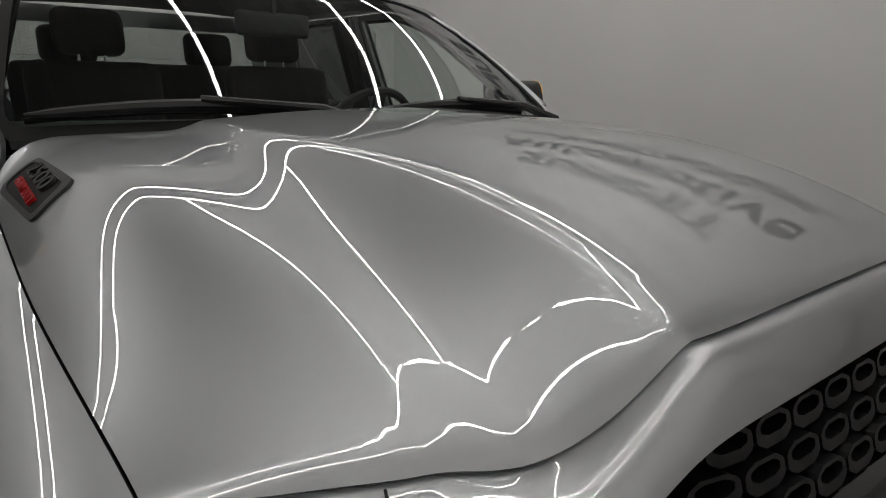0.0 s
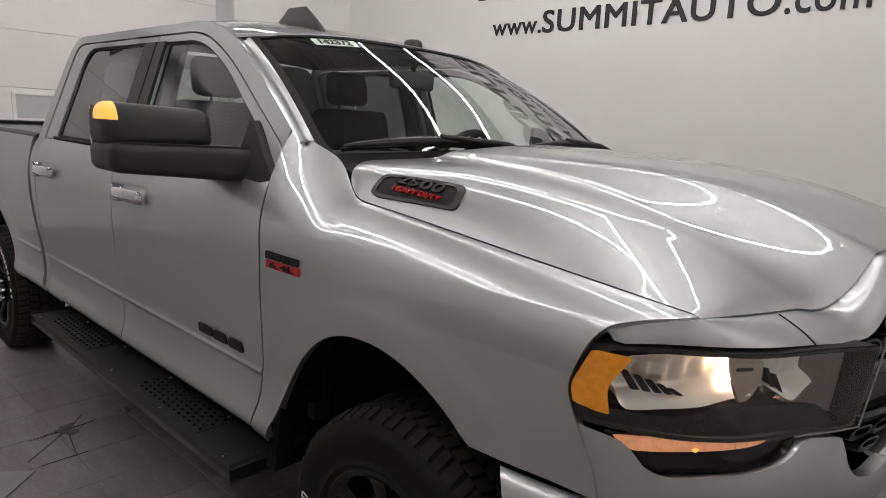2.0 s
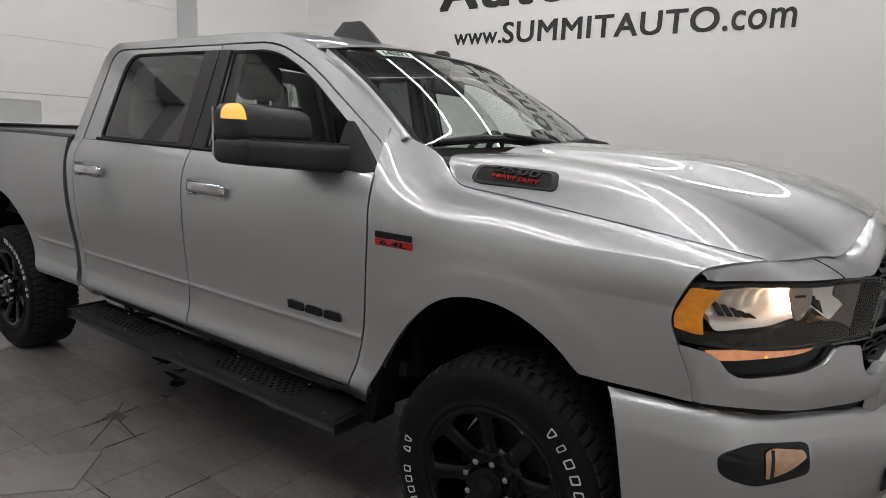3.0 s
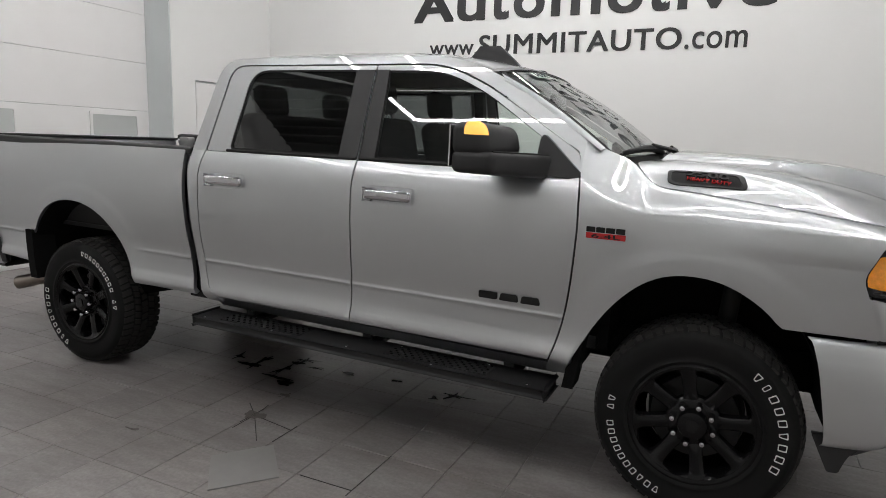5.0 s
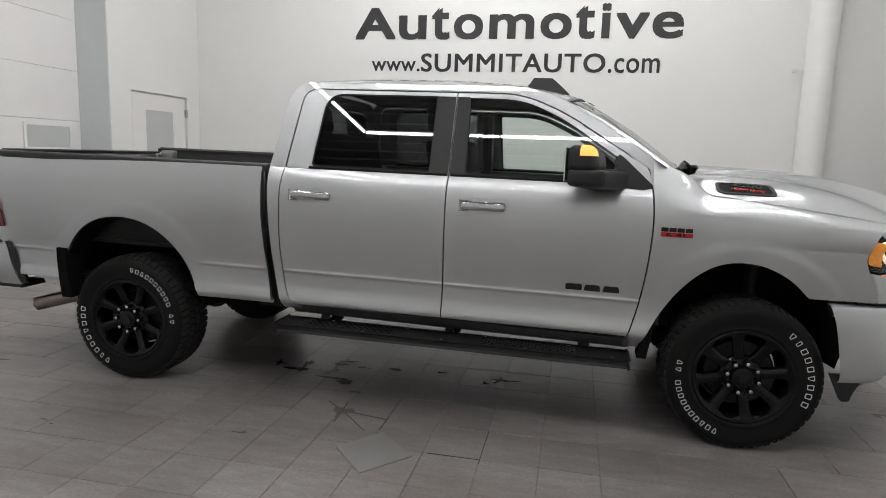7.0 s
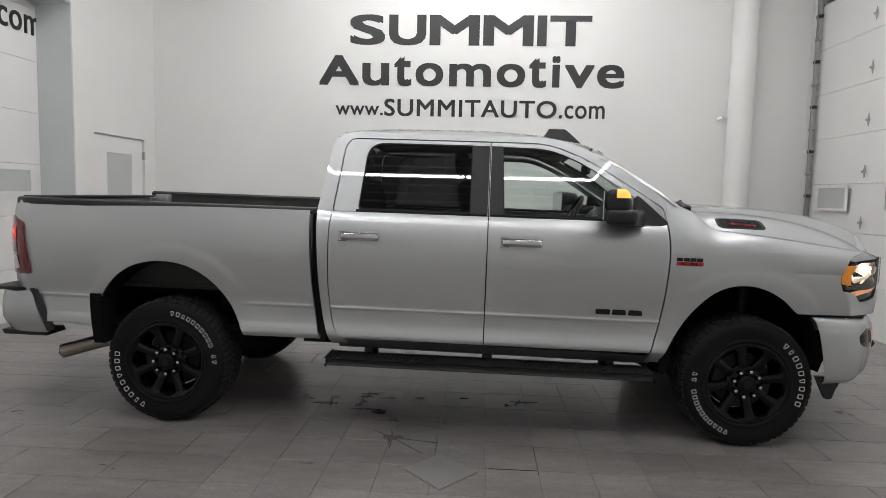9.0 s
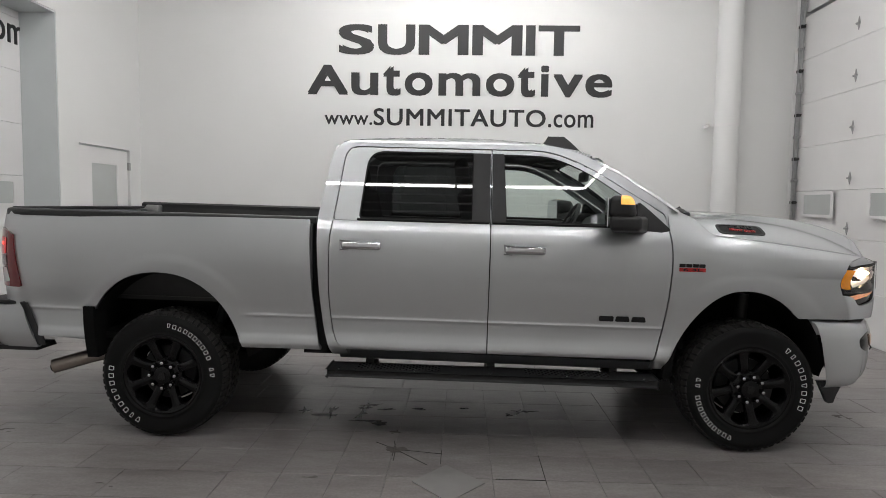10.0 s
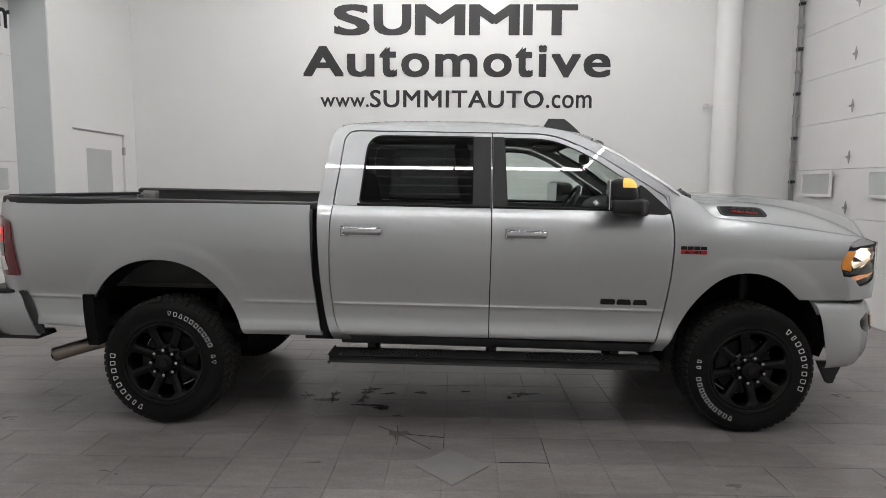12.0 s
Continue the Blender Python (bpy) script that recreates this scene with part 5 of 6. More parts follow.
    for k in range(8):
        s0 = 0.905 - 0.015 * k
        z0 = 1.036 + 0.28 * (0.905 - s0)
        rib = prism(outline([(s0, z0), (s0 - 0.0015, z0), (s0 - 0.0015, z0 + 0.015), (s0, z0 + 0.015)], 0.0004, 1, 1), face(-0.010), face(-0.0075))
        part("lens_rib", rib, PARK_LENS, body, smooth=False)
    part("filament", box(-0.004, 0.004, -0.009, 0.009, -0.002, 0.002, 0.001), AMBER_LIT, body, "bright amber lamp spot").matrix_basis = Matrix.Translation(on_nose(0.858, 1.049, -0.006, sgn))
    # the clear lens shows its thickness along the inner end and the lower edge
    edge = [on_nose(a, z, 0.006, sgn) for a, z in ((0.586, 1.256), (0.594, 1.210), (0.604, 1.150), (0.614, 1.096), (0.660, 1.092), (0.740, 1.088))]
    part("lens_edge", sweep(edge, 0.0022, 6), LENS_EDGE, body, "frosted edge of the clear lens")
    part("lens", plate(lens_o, face(0.004), 5), LENS, body, "clear polycarbonate lens").visible_shadow = False

    # painted trim below the lamp, with its cut-out
    def low_top(s):
        return spline([(0.45, 1.010), (0.475, 0.999), (0.537, 0.973), (0.584, 0.981), (0.614, 1.012), (0.626, 1.045), (0.640, 1.074), (0.70, 1.078), (0.722, 1.060), (0.740, 1.038), (0.782, 1.018), (0.851, 0.999), (0.897, 0.986), (0.914, 0.996), (0.927, 1.040), (0.95, 1.056)])(s)
    
    def trim(s, v):
        z = 0.903 + (low_top(s) - 0.903) * v
        out = 0.929 + 0.13 * (z - 0.925)
        return on_nose(0.475 + (s - 0.475) * (out - 0.475) / 0.475, z, 0.004 * math.sin(math.pi * v), sgn)
    bm = sheet(trim, steps(0.475, 0.95, 70), steps(0, 1, 6))
    lip(bm, (-0.008, 0, 0), (-0.02, 0, 0))
    part("lamp_trim", bm, PAINT, truck)


headlight(-1)
headlight(1)

# ---- front bumper ----
bx = spline([(0, 3.0), (0.35, 2.968), (0.57, 2.862), (0.72, 2.765), (0.84, 2.678), (0.92, 2.592), (0.962, 2.470), (0.985, 2.300)])
arc = []
for s in list(steps(0, 0.8, 30)) + list(steps(0.8, 0.985, 26))[1:]:
    arc.append(s)


def bumper(s_signed, v):
    s = abs(s_signed)
    zt = spline([(0, 0.84), (0.45, 0.855), (0.60, 0.877), (0.75, 0.886), (0.985, 0.888)])(s)
    zb = spline([(0, 0.50), (0.6, 0.50), (0.9, 0.50), (0.985, 0.47)])(s)
    pr = [(0.0, -0.07), (0.03, -0.035), (0.12, -0.008), (0.35, 0.006), (0.6, 0.008), (0.78, 0.0), (0.83, -0.01), (0.9, -0.022), (0.97, -0.05), (1.0, -0.10)]
    off = spline(pr)(v)
    k = 1.0 if s < 0.9 else max(0.25, 1 - (s - 0.9) / 0.1)
    yo = 0.0 if s < 0.85 else off * smooth01((s - 0.85) / 0.1) * 0.35
    sl = 0.085 * (1 - v) * smooth01((s - 0.9) / 0.085)
    return (bx(s) + off * k + sl, math.copysign(s + yo, s_signed), zb + (zt - zb) * v)


vs = [0, 0.03, 0.08, 0.15, 0.25, 0.35, 0.45, 0.55, 0.65, 0.73, 0.78, 0.81, 0.84, 0.88, 0.93, 0.97, 1.0]
bm = sheet(bumper, [-s for s in reversed(arc)] + arc[1:], vs)
lip(bm, (-0.02, 0, 0))
part("front_bumper", bm, PAINT, truck)


def lower_panel(y, v):
    """The painted middle of the front rises from the bumper to the grille, with a groove along it."""
    s = abs(y)
    top = grille_low(s)
    z = 0.845 + (top - 0.845) * v
    k = smooth01((0.48 - s) / 0.24)
    x = nose(s) + 0.002 - 0.05 * max(0, 1.0 - z) + k * (0.022 * math.sin(math.pi * min(1, v * 1.1)) - 0.016 * math.exp(-((v - 0.52) / 0.06) ** 2))
    return (x - 0.02 * smooth01((v - 0.9) / 0.1), y, z)


bm = sheet(lower_panel, steps(-0.476, 0.476, 56), steps(0, 1, 28))
lip(bm, (-0.03, 0, -0.004))
part("lower_grille_panel", bm, PAINT, truck, "painted panel below the grille")
part("bumper_gap", sheet(lambda s, v: (min(nose(min(abs(s), 0.96)), bx(min(abs(s), 0.985))) - 0.045 - 0.02 * v, s, 0.86 + 0.09 * v), steps(-0.915, 0.915, 40), steps(0, 1, 2)), SEAM, truck, "black gap above the bumper")
# lower valance
part("valance", lip(sheet(lambda s, v: (bx(abs(s)) - 0.10 - 0.07 * (1 - v), s * (0.985 + 0.01 * v), 0.415 + 0.10 * v), steps(-0.88, 0.88, 60), steps(0, 1, 5)), (-0.02, 0, 0)), BLACK, truck, "black lower front valance")
for sgn in (-1, 1):
    fl = prism(outline([(2.315, 0.51), (2.385, 0.366), (2.422, 0.370), (2.440, 0.430), (2.462, 0.470), (2.49, 0.51)], [0.01, 0.01, 0.01, 0.02, 0.02, 0.01], 4, 4), lambda a, b: (a, sgn * (0.955 - 0.5 * max(0, a - 2.45)), b), lambda a, b: (a, sgn * (0.925 - 0.5 * max(0, a - 2.45)), b))
    part("air_dam", fl, BLACK, truck, "black flexible air dam end")
    fo = outline([(0.735, 0.715), (0.745, 0.810), (0.885, 0.818), (0.938, 0.790), (0.938, 0.725), (0.885, 0.695)], [0.02, 0.02, 0.03, 0.02, 0.03, 0.03], 5, 4)
    fb = part("fog_recess", lip(plate(fo, lambda s, z: tuple(Vector(bumper(sgn * s, (z - 0.50) / 0.39)) + Vector((0.006, 0, 0))), 3), (-0.012, 0, 0)), GLOSS, truck, "black fog lamp recess with lit lamp")
    fl = outline([(0.862, 0.716), (0.866, 0.796), (0.845, 0.806), (0.765, 0.792), (0.754, 0.768), (0.80, 0.738)], [0.01, 0.015, 0.01, 0.015, 0.01, 0.02], 5, 4)
    part("fog_lamp", plate(fl, lambda s, z: tuple(Vector(bumper(sgn * s, (z - 0.50) / 0.39)) + Vector((0.011, 0, 0))), 3), FOG_GLOW, fb, "warm lit fog lamp")
    bar = sheet(lambda u, v: tuple(Vector(bumper(sgn * (0.846 + 0.006 * u), (0.722 + 0.078 * v - 0.50) / 0.39)) + Vector((0.014, 0, 0))), steps(0, 1, 1), steps(0, 1, 4))
    part("lamp_bar", lip(bar, (-0.006, 0, 0)), BLACK, fb)
    hook = sweep([(2.88, sgn * 0.42, 0.60), (2.945, sgn * 0.42, 0.60), (2.968, sgn * 0.42, 0.63), (2.945, sgn * 0.42, 0.66), (2.88, sgn * 0.42, 0.66)], 0.016, 8)
    part("tow_hook", hook, BLACK, truck, "black tow hook")

# ---- bed ----
def bed_rail(sgn):
    bm = sheet(lambda x, v: (x, sgn * (0.955 - 0.075 * v - (0.05 * ((-2.78 - x) / 0.17) ** 2 if x < -2.78 else 0)), 1.440 + (0.045 if sgn > 0 else 0.0) + 0.016 * math.sin(math.pi * min(1, v * 1.15)) ** 0.5), steps(-2.95, -0.90, 30), [0, 0.05, 0.15, 0.5, 0.85, 0.95, 1])
    lip(bm, (0, 0, -0.03))
    part("bed_rail_cap", bm, BLACK, truck, "black plastic bed rail cap")
    wallb = sheet(lambda x, v: (x, sgn * (0.885 - 0.10 * v), (1.475 if sgn > 0 else 1.43) - 0.55 * v), steps(-2.92, -0.95, 10), [0, 0.06, 0.1, 0.5, 1])
    part("bed_wall", wallb, DARK_METAL, truck, "dark inner bed wall")


bed_rail(-1)
bed_rail(1)
part("bed_floor", box(-2.92, -0.95, -0.80, 0.80, 0.86, 0.885), DARK_METAL, truck, "dark bed floor", smooth=False)
bf = sheet(lambda y, v: (-0.93, y, 0.60 + 0.83 * v), steps(-0.93, 0.93, 8), steps(0, 1, 4))
lip(bf, (-0.03, 0, 0))
part("bed_front", bf, PAINT, truck)
part("bed_front_cap", box(-0.985, -0.915, -0.90, 0.90, 1.425, 1.450, r=0.008), BLACK, truck, "black bed front cap")
part("tie_down_box", box(-2.90, -2.78, 0.80, 0.90, 1.36, 1.475, r=0.012), STEEL, truck, "grey metal tie-down bracket")
tg = part("tailgate", box(-3.005, -2.95, -0.82, 0.82, 0.86, 1.445, r=0.014, seg=3), PAINT, truck)
part("tailgate_cap", box(-2.990, -2.905, -0.80, 0.80, 1.443, 1.462, r=0.006), BLACK, tg, "black tailgate top cap")
for sgn in (-1, 1):
    def tail(off):
        def f(x, z):
            return (x, sgn * (side_s(x, z, "bed") + off), z)
        return f
    to = outline([(-2.978, 0.945), (-2.815, 0.942), (-2.862, 1.285), (-2.884, 1.300), (-2.978, 1.335)], [0.02, 0.015, 0.02, 0.02, 0.03], 4, 6)
    tl = part("tail_light", lip(plate(to, tail(0.012), 4), (0, -sgn * 0.03, 0)), RED_LENS, truck, "dark red tail light with a white reverse lens")
    part("reverse_lens", plate(outline([(-2.960, 0.974), (-2.884, 0.980), (-2.906, 1.070), (-2.964, 1.068)], 0.012, 3, 4), tail(0.016), 4), CLEAR_WHITE, tl, "white reverse lens")
    part("turn_lens", plate(outline([(-2.966, 1.082), (-2.905, 1.083), (-2.907, 1.150), (-2.970, 1.149)], 0.008, 3, 4), tail(0.016), 4), TURN_GREY, tl, "grey clear turn lens")
    part("stop_lens", plate(outline([(-2.972, 1.157), (-2.907, 1.158), (-2.905, 1.262), (-2.968, 1.268)], 0.010, 3, 4), tail(0.016), 4), STOP_RED, tl, "glowing red stop lens")
    part("stop_lamp", plate(outline([(-2.949, 1.217), (-2.929, 1.217), (-2.929, 1.237), (-2.949, 1.237)], 0.009, 4, 3), tail(0.018), 3), RED_LIT, tl, "bright lit red lamp")
# rear bumper, wrapping round the bed corners
plan = [(-0.0, -3.13, 0.0), (0.55, -3.13, 0.70), (0.70, -3.10, 0.84), (0.80, -3.03, 0.925), (0.88, -2.97, 0.958), (1.0, -2.815, 0.968)]
plan_x, plan_y = spline([(p[0], p[1]) for p in plan]), spline([(p[0], p[2]) for p in plan])


def rbump(t, v):
    a = abs(t)
    slant = 0.10 * (1 - v) * smooth01((a - 0.82) / 0.18)
    belly = 0.014 * math.sin(math.pi * v) - 0.05 * max(0, 0.25 - v)
    return (plan_x(a) + slant - belly * (1 - smooth01((a - 0.7) / 0.2)) + 0.03 * max(0, 0.3 - v) * 3 * (a < 0.9), math.copysign(plan_y(a) + belly * smooth01((a - 0.6) / 0.2), t), 0.545 + 0.275 * v)


bm = sheet(rbump, steps(-1, 1, 70), steps(0, 1, 10))
fold(bm, (-1, 0, 0), 0.004, 0.02)
rb = part("rear_bumper", bm, PAINT, truck)
part("bumper_step", box(-3.12, -2.80, -0.945, 0.945, 0.822, 0.848, r=0.008), BLACK, rb, "black bumper step pad")
for sgn in (-1, 1):
    bm = sheet(lambda u, v: (-2.838 + 0.112 * (1 - v) + 0.056 * u, sgn * (0.962 + 0.014 * math.sin(math.pi * u)), 0.565 + 0.275 * v), steps(0, 1, 4), steps(0, 1, 6))
    fold(bm, (0, sgn, 0), 0.004, 0.05)
    part("bumper_end", bm, BLACK, rb, "black bumper end trim")
    bm = sheet(lambda u, v: (-3.05 + 0.30 * u, sgn * (0.945 - 0.02 * (1 - v)), 0.515 + 0.035 * v), steps(0, 1, 6), steps(0, 1, 2))
    part("bumper_skirt", lip(bm, (0, -sgn * 0.2, 0)), BLACK, rb, "black bumper skirt")
    # mud flaps and arch edges
    mf = sheet(lambda u, v: (-2.405 + 0.07 * u + 0.03 * (1 - v) * (1 - v), sgn * 0.985, 0.50 + 0.33 * v), steps(0, 1, 3), steps(0, 1, 5))
    lip(mf, (0, -sgn * 0.16, 0))
    part("rear_mud_guard", mf, LINER, truck, "black rear mud guard")
    mf = sheet(lambda u, v: (1.335 + 0.05 * u + 0.04 * v, sgn * 0.965, 0.49 + 0.28 * v), steps(0, 1, 3), steps(0, 1, 5))
    lip(mf, (0, -sgn * 0.12, 0))
    part("front_mud_guard", mf, LINER, truck, "black front mud guard")

# ---- underbody ----
for sgn in (-1, 1):
    part("frame_rail", box(-3.0, 2.7, sgn * 0.40, sgn * 0.50, 0.52, 0.70, r=0.01), LINER, truck, "black steel frame rail")
part("rear_axle", merge(sweep([(-1.8925, -0.72, 0.395), (-1.8925, 0.72, 0.395)], 0.055, 12), moved(lathe([(0, -0.13), (0.12, -0.10), (0.16, 0), (0.12, 0.10), (0, 0.13)], 16), Matrix.Translation((-1.8925, 0.05, 0.395)))), DARK_METAL, truck, "black rear axle")
part("front_axle", merge(sweep([(1.8925, -0.72, 0.44), (1.8925, 0.72, 0.44)], 0.05, 12), moved(lathe([(0, -0.11), (0.10, -0.08), (0.14, 0), (0.10, 0.08), (0, 0.11)], 16), Matrix.Translation((1.8925, 0.25, 0.44)))), DARK_METAL, truck, "black front axle")
part("drive_shaft", sweep([(-1.8, 0.0, 0.42), (0.6, 0.05, 0.52)], 0.045, 12), DARK_METAL, truck)
part("transmission", box(0.1, 1.3, -0.22, 0.24, 0.42, 0.75, r=0.05), DARK_METAL, truck, "dark transmission housing")
part("engine_block", box(1.3, 2.5, -0.36, 0.36, 0.55, 1.2, r=0.05), LINER, truck, "dark engine block")
part("fuel_tank", box(-1.1, 0.15, 0.52, 0.82, 0.42, 0.60, r=0.05), LINER, truck, "black fuel tank")
part("underbody_pan", box(-2.9, 1.4, -0.86, 0.86, 0.60, 0.64), LINER, truck, "black underbody floor", smooth=False)
part("leaf_spring", box(-2.5, -1.2, -0.56, -0.48, 0.50, 0.53, r=0.008), DARK_METAL, truck)
for sgn in (-1, 1):
    part("shock_absorber", sweep([(-1.75, sgn * 0.58, 0.40), (-1.62, sgn * 0.52, 0.90)], 0.035, 10), DARK_METAL, truck, "dark shock absorber")
    part("front_shock", sweep([(1.95, sgn * 0.58, 0.45), (1.99, sgn * 0.56, 1.0)], 0.04, 10), DARK_METAL, truck, "dark front shock absorber")
tip = sweep([(-2.0, -0.70, 0.54), (-2.25, -0.75, 0.51), (-2.45, -0.82, 0.465), (-2.66, -0.90, 0.405)], 0.047, 20, caps=False)
lip(tip, (0, 0, 0))
part("exhaust_pipe", tip, PIPE_METAL, truck, "brushed steel exhaust tip")
part("exhaust_bore", moved(lathe([(0, 0.0), (0.042, 0.0)], 20), Matrix.Translation((-2.645, -0.894, 0.409)) @ Matrix.Rotation(radians(70), 4, "Z")), SEAM, truck, "flat black disc closing the exhaust bore")

# ---- wheels ----


def wheel(m):
    # rim first: barrel, lip and dish, axle along y, outside towards -y
    bm = lathe([(0.205, 0.11), (0.232, 0.06), (0.236, -0.02), (0.240, -0.055), (0.252, -0.062), (0.262, -0.058), (0.266, -0.045), (0.262, -0.03)], 56)
    wh = part("wheel", bm, RIM, truck, "black eight-spoke alloy wheel with white-lettered tyre")
    hub = lathe([(0.0, -0.030), (0.060, -0.030), (0.088, -0.026), (0.100, -0.020), (0.110, -0.010), (0.112, 0.02)], 48)
    part("hub", hub, RIM, wh)
    hw = spline([(0.085, 24.0), (0.105, 16.0), (0.125, 12.0), (0.16, 9.3), (0.19, 8.2), (0.218, 7.8), (0.229, 9.5), (0.240, 21.0)])
    dep = spline([(0.085, -0.020), (0.12, -0.032), (0.18, -0.043), (0.225, -0.052), (0.24, -0.056)])
    for i in range(8):
        a0 = math.radians(45 * i + 22.5)

        def spoke(r, t):
            a = a0 + math.radians(hw(r)) * t
            y = dep(r) + 0.010 * abs(t) ** 2.5
            return (r * math.cos(a), y, r * math.sin(a))
        sp = sheet(spoke, steps(0.085, 0.240, 14), [-1, -0.9, -0.6, 0, 0.6, 0.9, 1])
        lip(sp, (0, 0.045, 0))
        part("spoke", sp, RIM, wh)
        a = math.radians(45 * i)
        nut = moved(lathe([(0, -0.074), (0.010, -0.072), (0.0145, -0.062), (0.0145, -0.028)], 10), Matrix.Translation((0.083 * math.cos(a), 0, 0.083 * math.sin(a))))
        part("lug_nut", nut, CHROME, wh, "chrome lug nut")
    cap = lathe([(0, -0.070), (0.040, -0.069), (0.056, -0.064), (0.062, -0.050), (0.062, -0.03)], 32)
    part("center_cap", cap, RIM, wh, "black centre cap")
    emb = prism(outline([(-0.028, 0.02), (0, 0.03), (0.028, 0.02), (0.016, -0.026), (-0.016, -0.026)], 0.008, 3, 2), lambda a, b: (a, -0.069, b), lambda a, b: (a, -0.074, b))
    part("cap_emblem", emb, GLOSS, wh, "plain raised emblem", smooth=False)
    disc = lathe([(0.06, 0.045), (0.178, 0.045), (0.178, 0.065), (0.06, 0.065)], 40)
    part("brake_disc", disc, DARK_METAL, wh, "dark brake disc")
    part("brake_drum", lathe([(0.0, 0.05), (0.19, 0.07), (0.20, 0.16), (0.0, 0.17)], 32), LINER, wh)
    cal = box(0.09, 0.19, 0.02, 0.09, -0.06, 0.07, r=0.02)
    part("brake_caliper", cal, DARK_METAL, wh, "dark brake caliper")
    # tyre
    pr = [(0.252, -0.045), (0.262, -0.060), (0.275, -0.066), (0.285, -0.060), (0.300, -0.062), (0.330, -0.070), (0.360, -0.070), (0.374, -0.067), (0.378, -0.063), (0.392, -0.054), (0.403, -0.035), (0.409, -0.012), (0.411, 0.06), (0.411, 0.125), (0.409, 0.18), (0.400, 0.205), (0.36, 0.222), (0.30, 0.215), (0.25, 0.19)]
    ty = part("tyre", lathe(pr, 72), RUBBER, wh, "black all-terrain tyre")
    tr = bmesh.new()
    rnd = random.Random(5)
    n = 58
    for i in range(n):
        for row, (y0, y1, r0, r1) in enumerate(((-0.050, 0.006, 0.386, 0.4165), (0.014, 0.058, 0.40, 0.418), (0.066, 0.110, 0.40, 0.418), (0.118, 0.160, 0.40, 0.418), (0.166, 0.205, 0.390, 0.416))):
            a = 2 * math.pi * (i + 0.5 * (row % 2) + rnd.uniform(-0.08, 0.08)) / n
            w = 0.0165 if row not in (0, 4) else (0.0175 if i % 2 else 0.013)
            own = bmesh.new()
            bmesh.ops.create_cube(own, size=1)
            for v in own.verts:
                yy = y0 + (y1 - y0) * (v.co.y + 0.5)
                rr = r0 + (r1 - r0) * (v.co.z + 0.5)
                if row == 0 and v.co.y < 0:
                    rr -= 0.014 if v.co.z > 0 else 0.012
                tt = v.co.x * 2 * w + 0.010 * v.co.y * (1 if row % 2 else -1)
                v.co = Vector((tt, yy, rr))
            moved(own, Matrix.Rotation(a, 4, "Y"))
            merge(tr, own)
    tagged(part("tread", tr, TREAD, wh, "chunky tread blocks", smooth=False), kind="stuff")
    # raised white letter outlines as plain shapes
    def mark(ang, wide, tall, kind):
        r0 = 0.334
        if kind == 0:
            o = [(-wide, -tall), (wide, -tall), (wide, tall), (-wide, tall)]
            hole = 0.55
        elif kind == 1:
            o = [(-wide * 0.45, -tall), (wide * 0.45, -tall), (wide, tall), (-wide, tall)]
            hole = 0.5
        else:
            o = [(-wide, -tall), (wide, -tall), (wide * 0.45, tall), (-wide * 0.45, tall)]
            hole = 0.5
        a = outline(o, 0.005, 3, 2)
        b = [(p[0] * (hole + 0.15), p[1] * 0.78) for p in a]
        bm = ring(a, b, lambda u, w: ((r0 + w) * math.cos(ang - u / r0), -0.0725, (r0 + w) * math.sin(ang - u / r0)), 1)
        lip(bm, (0, 0.004, 0))
        part("letter_mark", bm, WHITE_MARK, ty, "white outlined raised mark", smooth=False)
    for i, k in enumerate((1, 0, 0, 0, 0, 1, 0, 0, 0)):
        mark(radians(62 - 8.6 * i), 0.0145 if i != 1 else 0.009, 0.0165, k)
    for i, k in enumerate((1, 0, 2, 0, 0, 0, 0, 0, 0, 0, None, 2, 1)):
        if k is not None:
            mark(radians(262 - 6.6 * i), 0.0120, 0.0145, k)
    wh.matrix_basis = m
    return wh


def hub_pose(x, y, flip, spin):
    m = Matrix.Translation((x, y, 0.415 + TAN * x))
    if flip:
        m = m @ Matrix.Rotation(math.pi, 4, "Z")
    return m @ Matrix.Rotation(radians(spin), 4, "Y")


w0 = wheel(hub_pose(1.8925, -0.905, False, 12))
copy_thing(w0, hub_pose(-1.8925, -0.905, False, 180))
copy_thing(w0, hub_pose(1.8925, 0.905, True, 33))
copy_thing(w0, hub_pose(-1.8925, 0.905, True, 5))

# ---- cabin ----
def seat(x, y, wide, name, rear=False):
    st = part(name, box(x - 0.25, x + 0.28, y - wide, y + wide, 0.98, 1.14, r=0.05, seg=3), CLOTH, truck, "dark grey cloth seat")
    back = box(-0.07, 0.07, -wide * 0.95, wide * 0.95, 0.0, 0.62, r=0.055, seg=3)
    moved(back, Matrix.Translation((x - 0.24, y, 1.06)) @ Matrix.Rotation(radians(-12), 4, "Y"))
    part("backrest", back, CLOTH, st)
    for yy in ((0,) if not rear else (-0.36, 0.36)):
        hr = box(-0.05, 0.05, -0.135, 0.135, 0.0, 0.19, r=0.045, seg=3)
        moved(hr, Matrix.Translation((x - 0.385 if not rear else x - 0.38, y + yy, 1.69 if not rear else 1.66)) @ Matrix.Rotation(radians(-8), 4, "Y"))
        part("headrest", hr, CLOTH, st)
        for dy in (-0.05, 0.05):
            part("headrest_post", sweep([(x - 0.375, y + yy + dy, 1.62), (x - 0.38, y + yy + dy, 1.72)], 0.007, 6), CHROME, st)
    return st


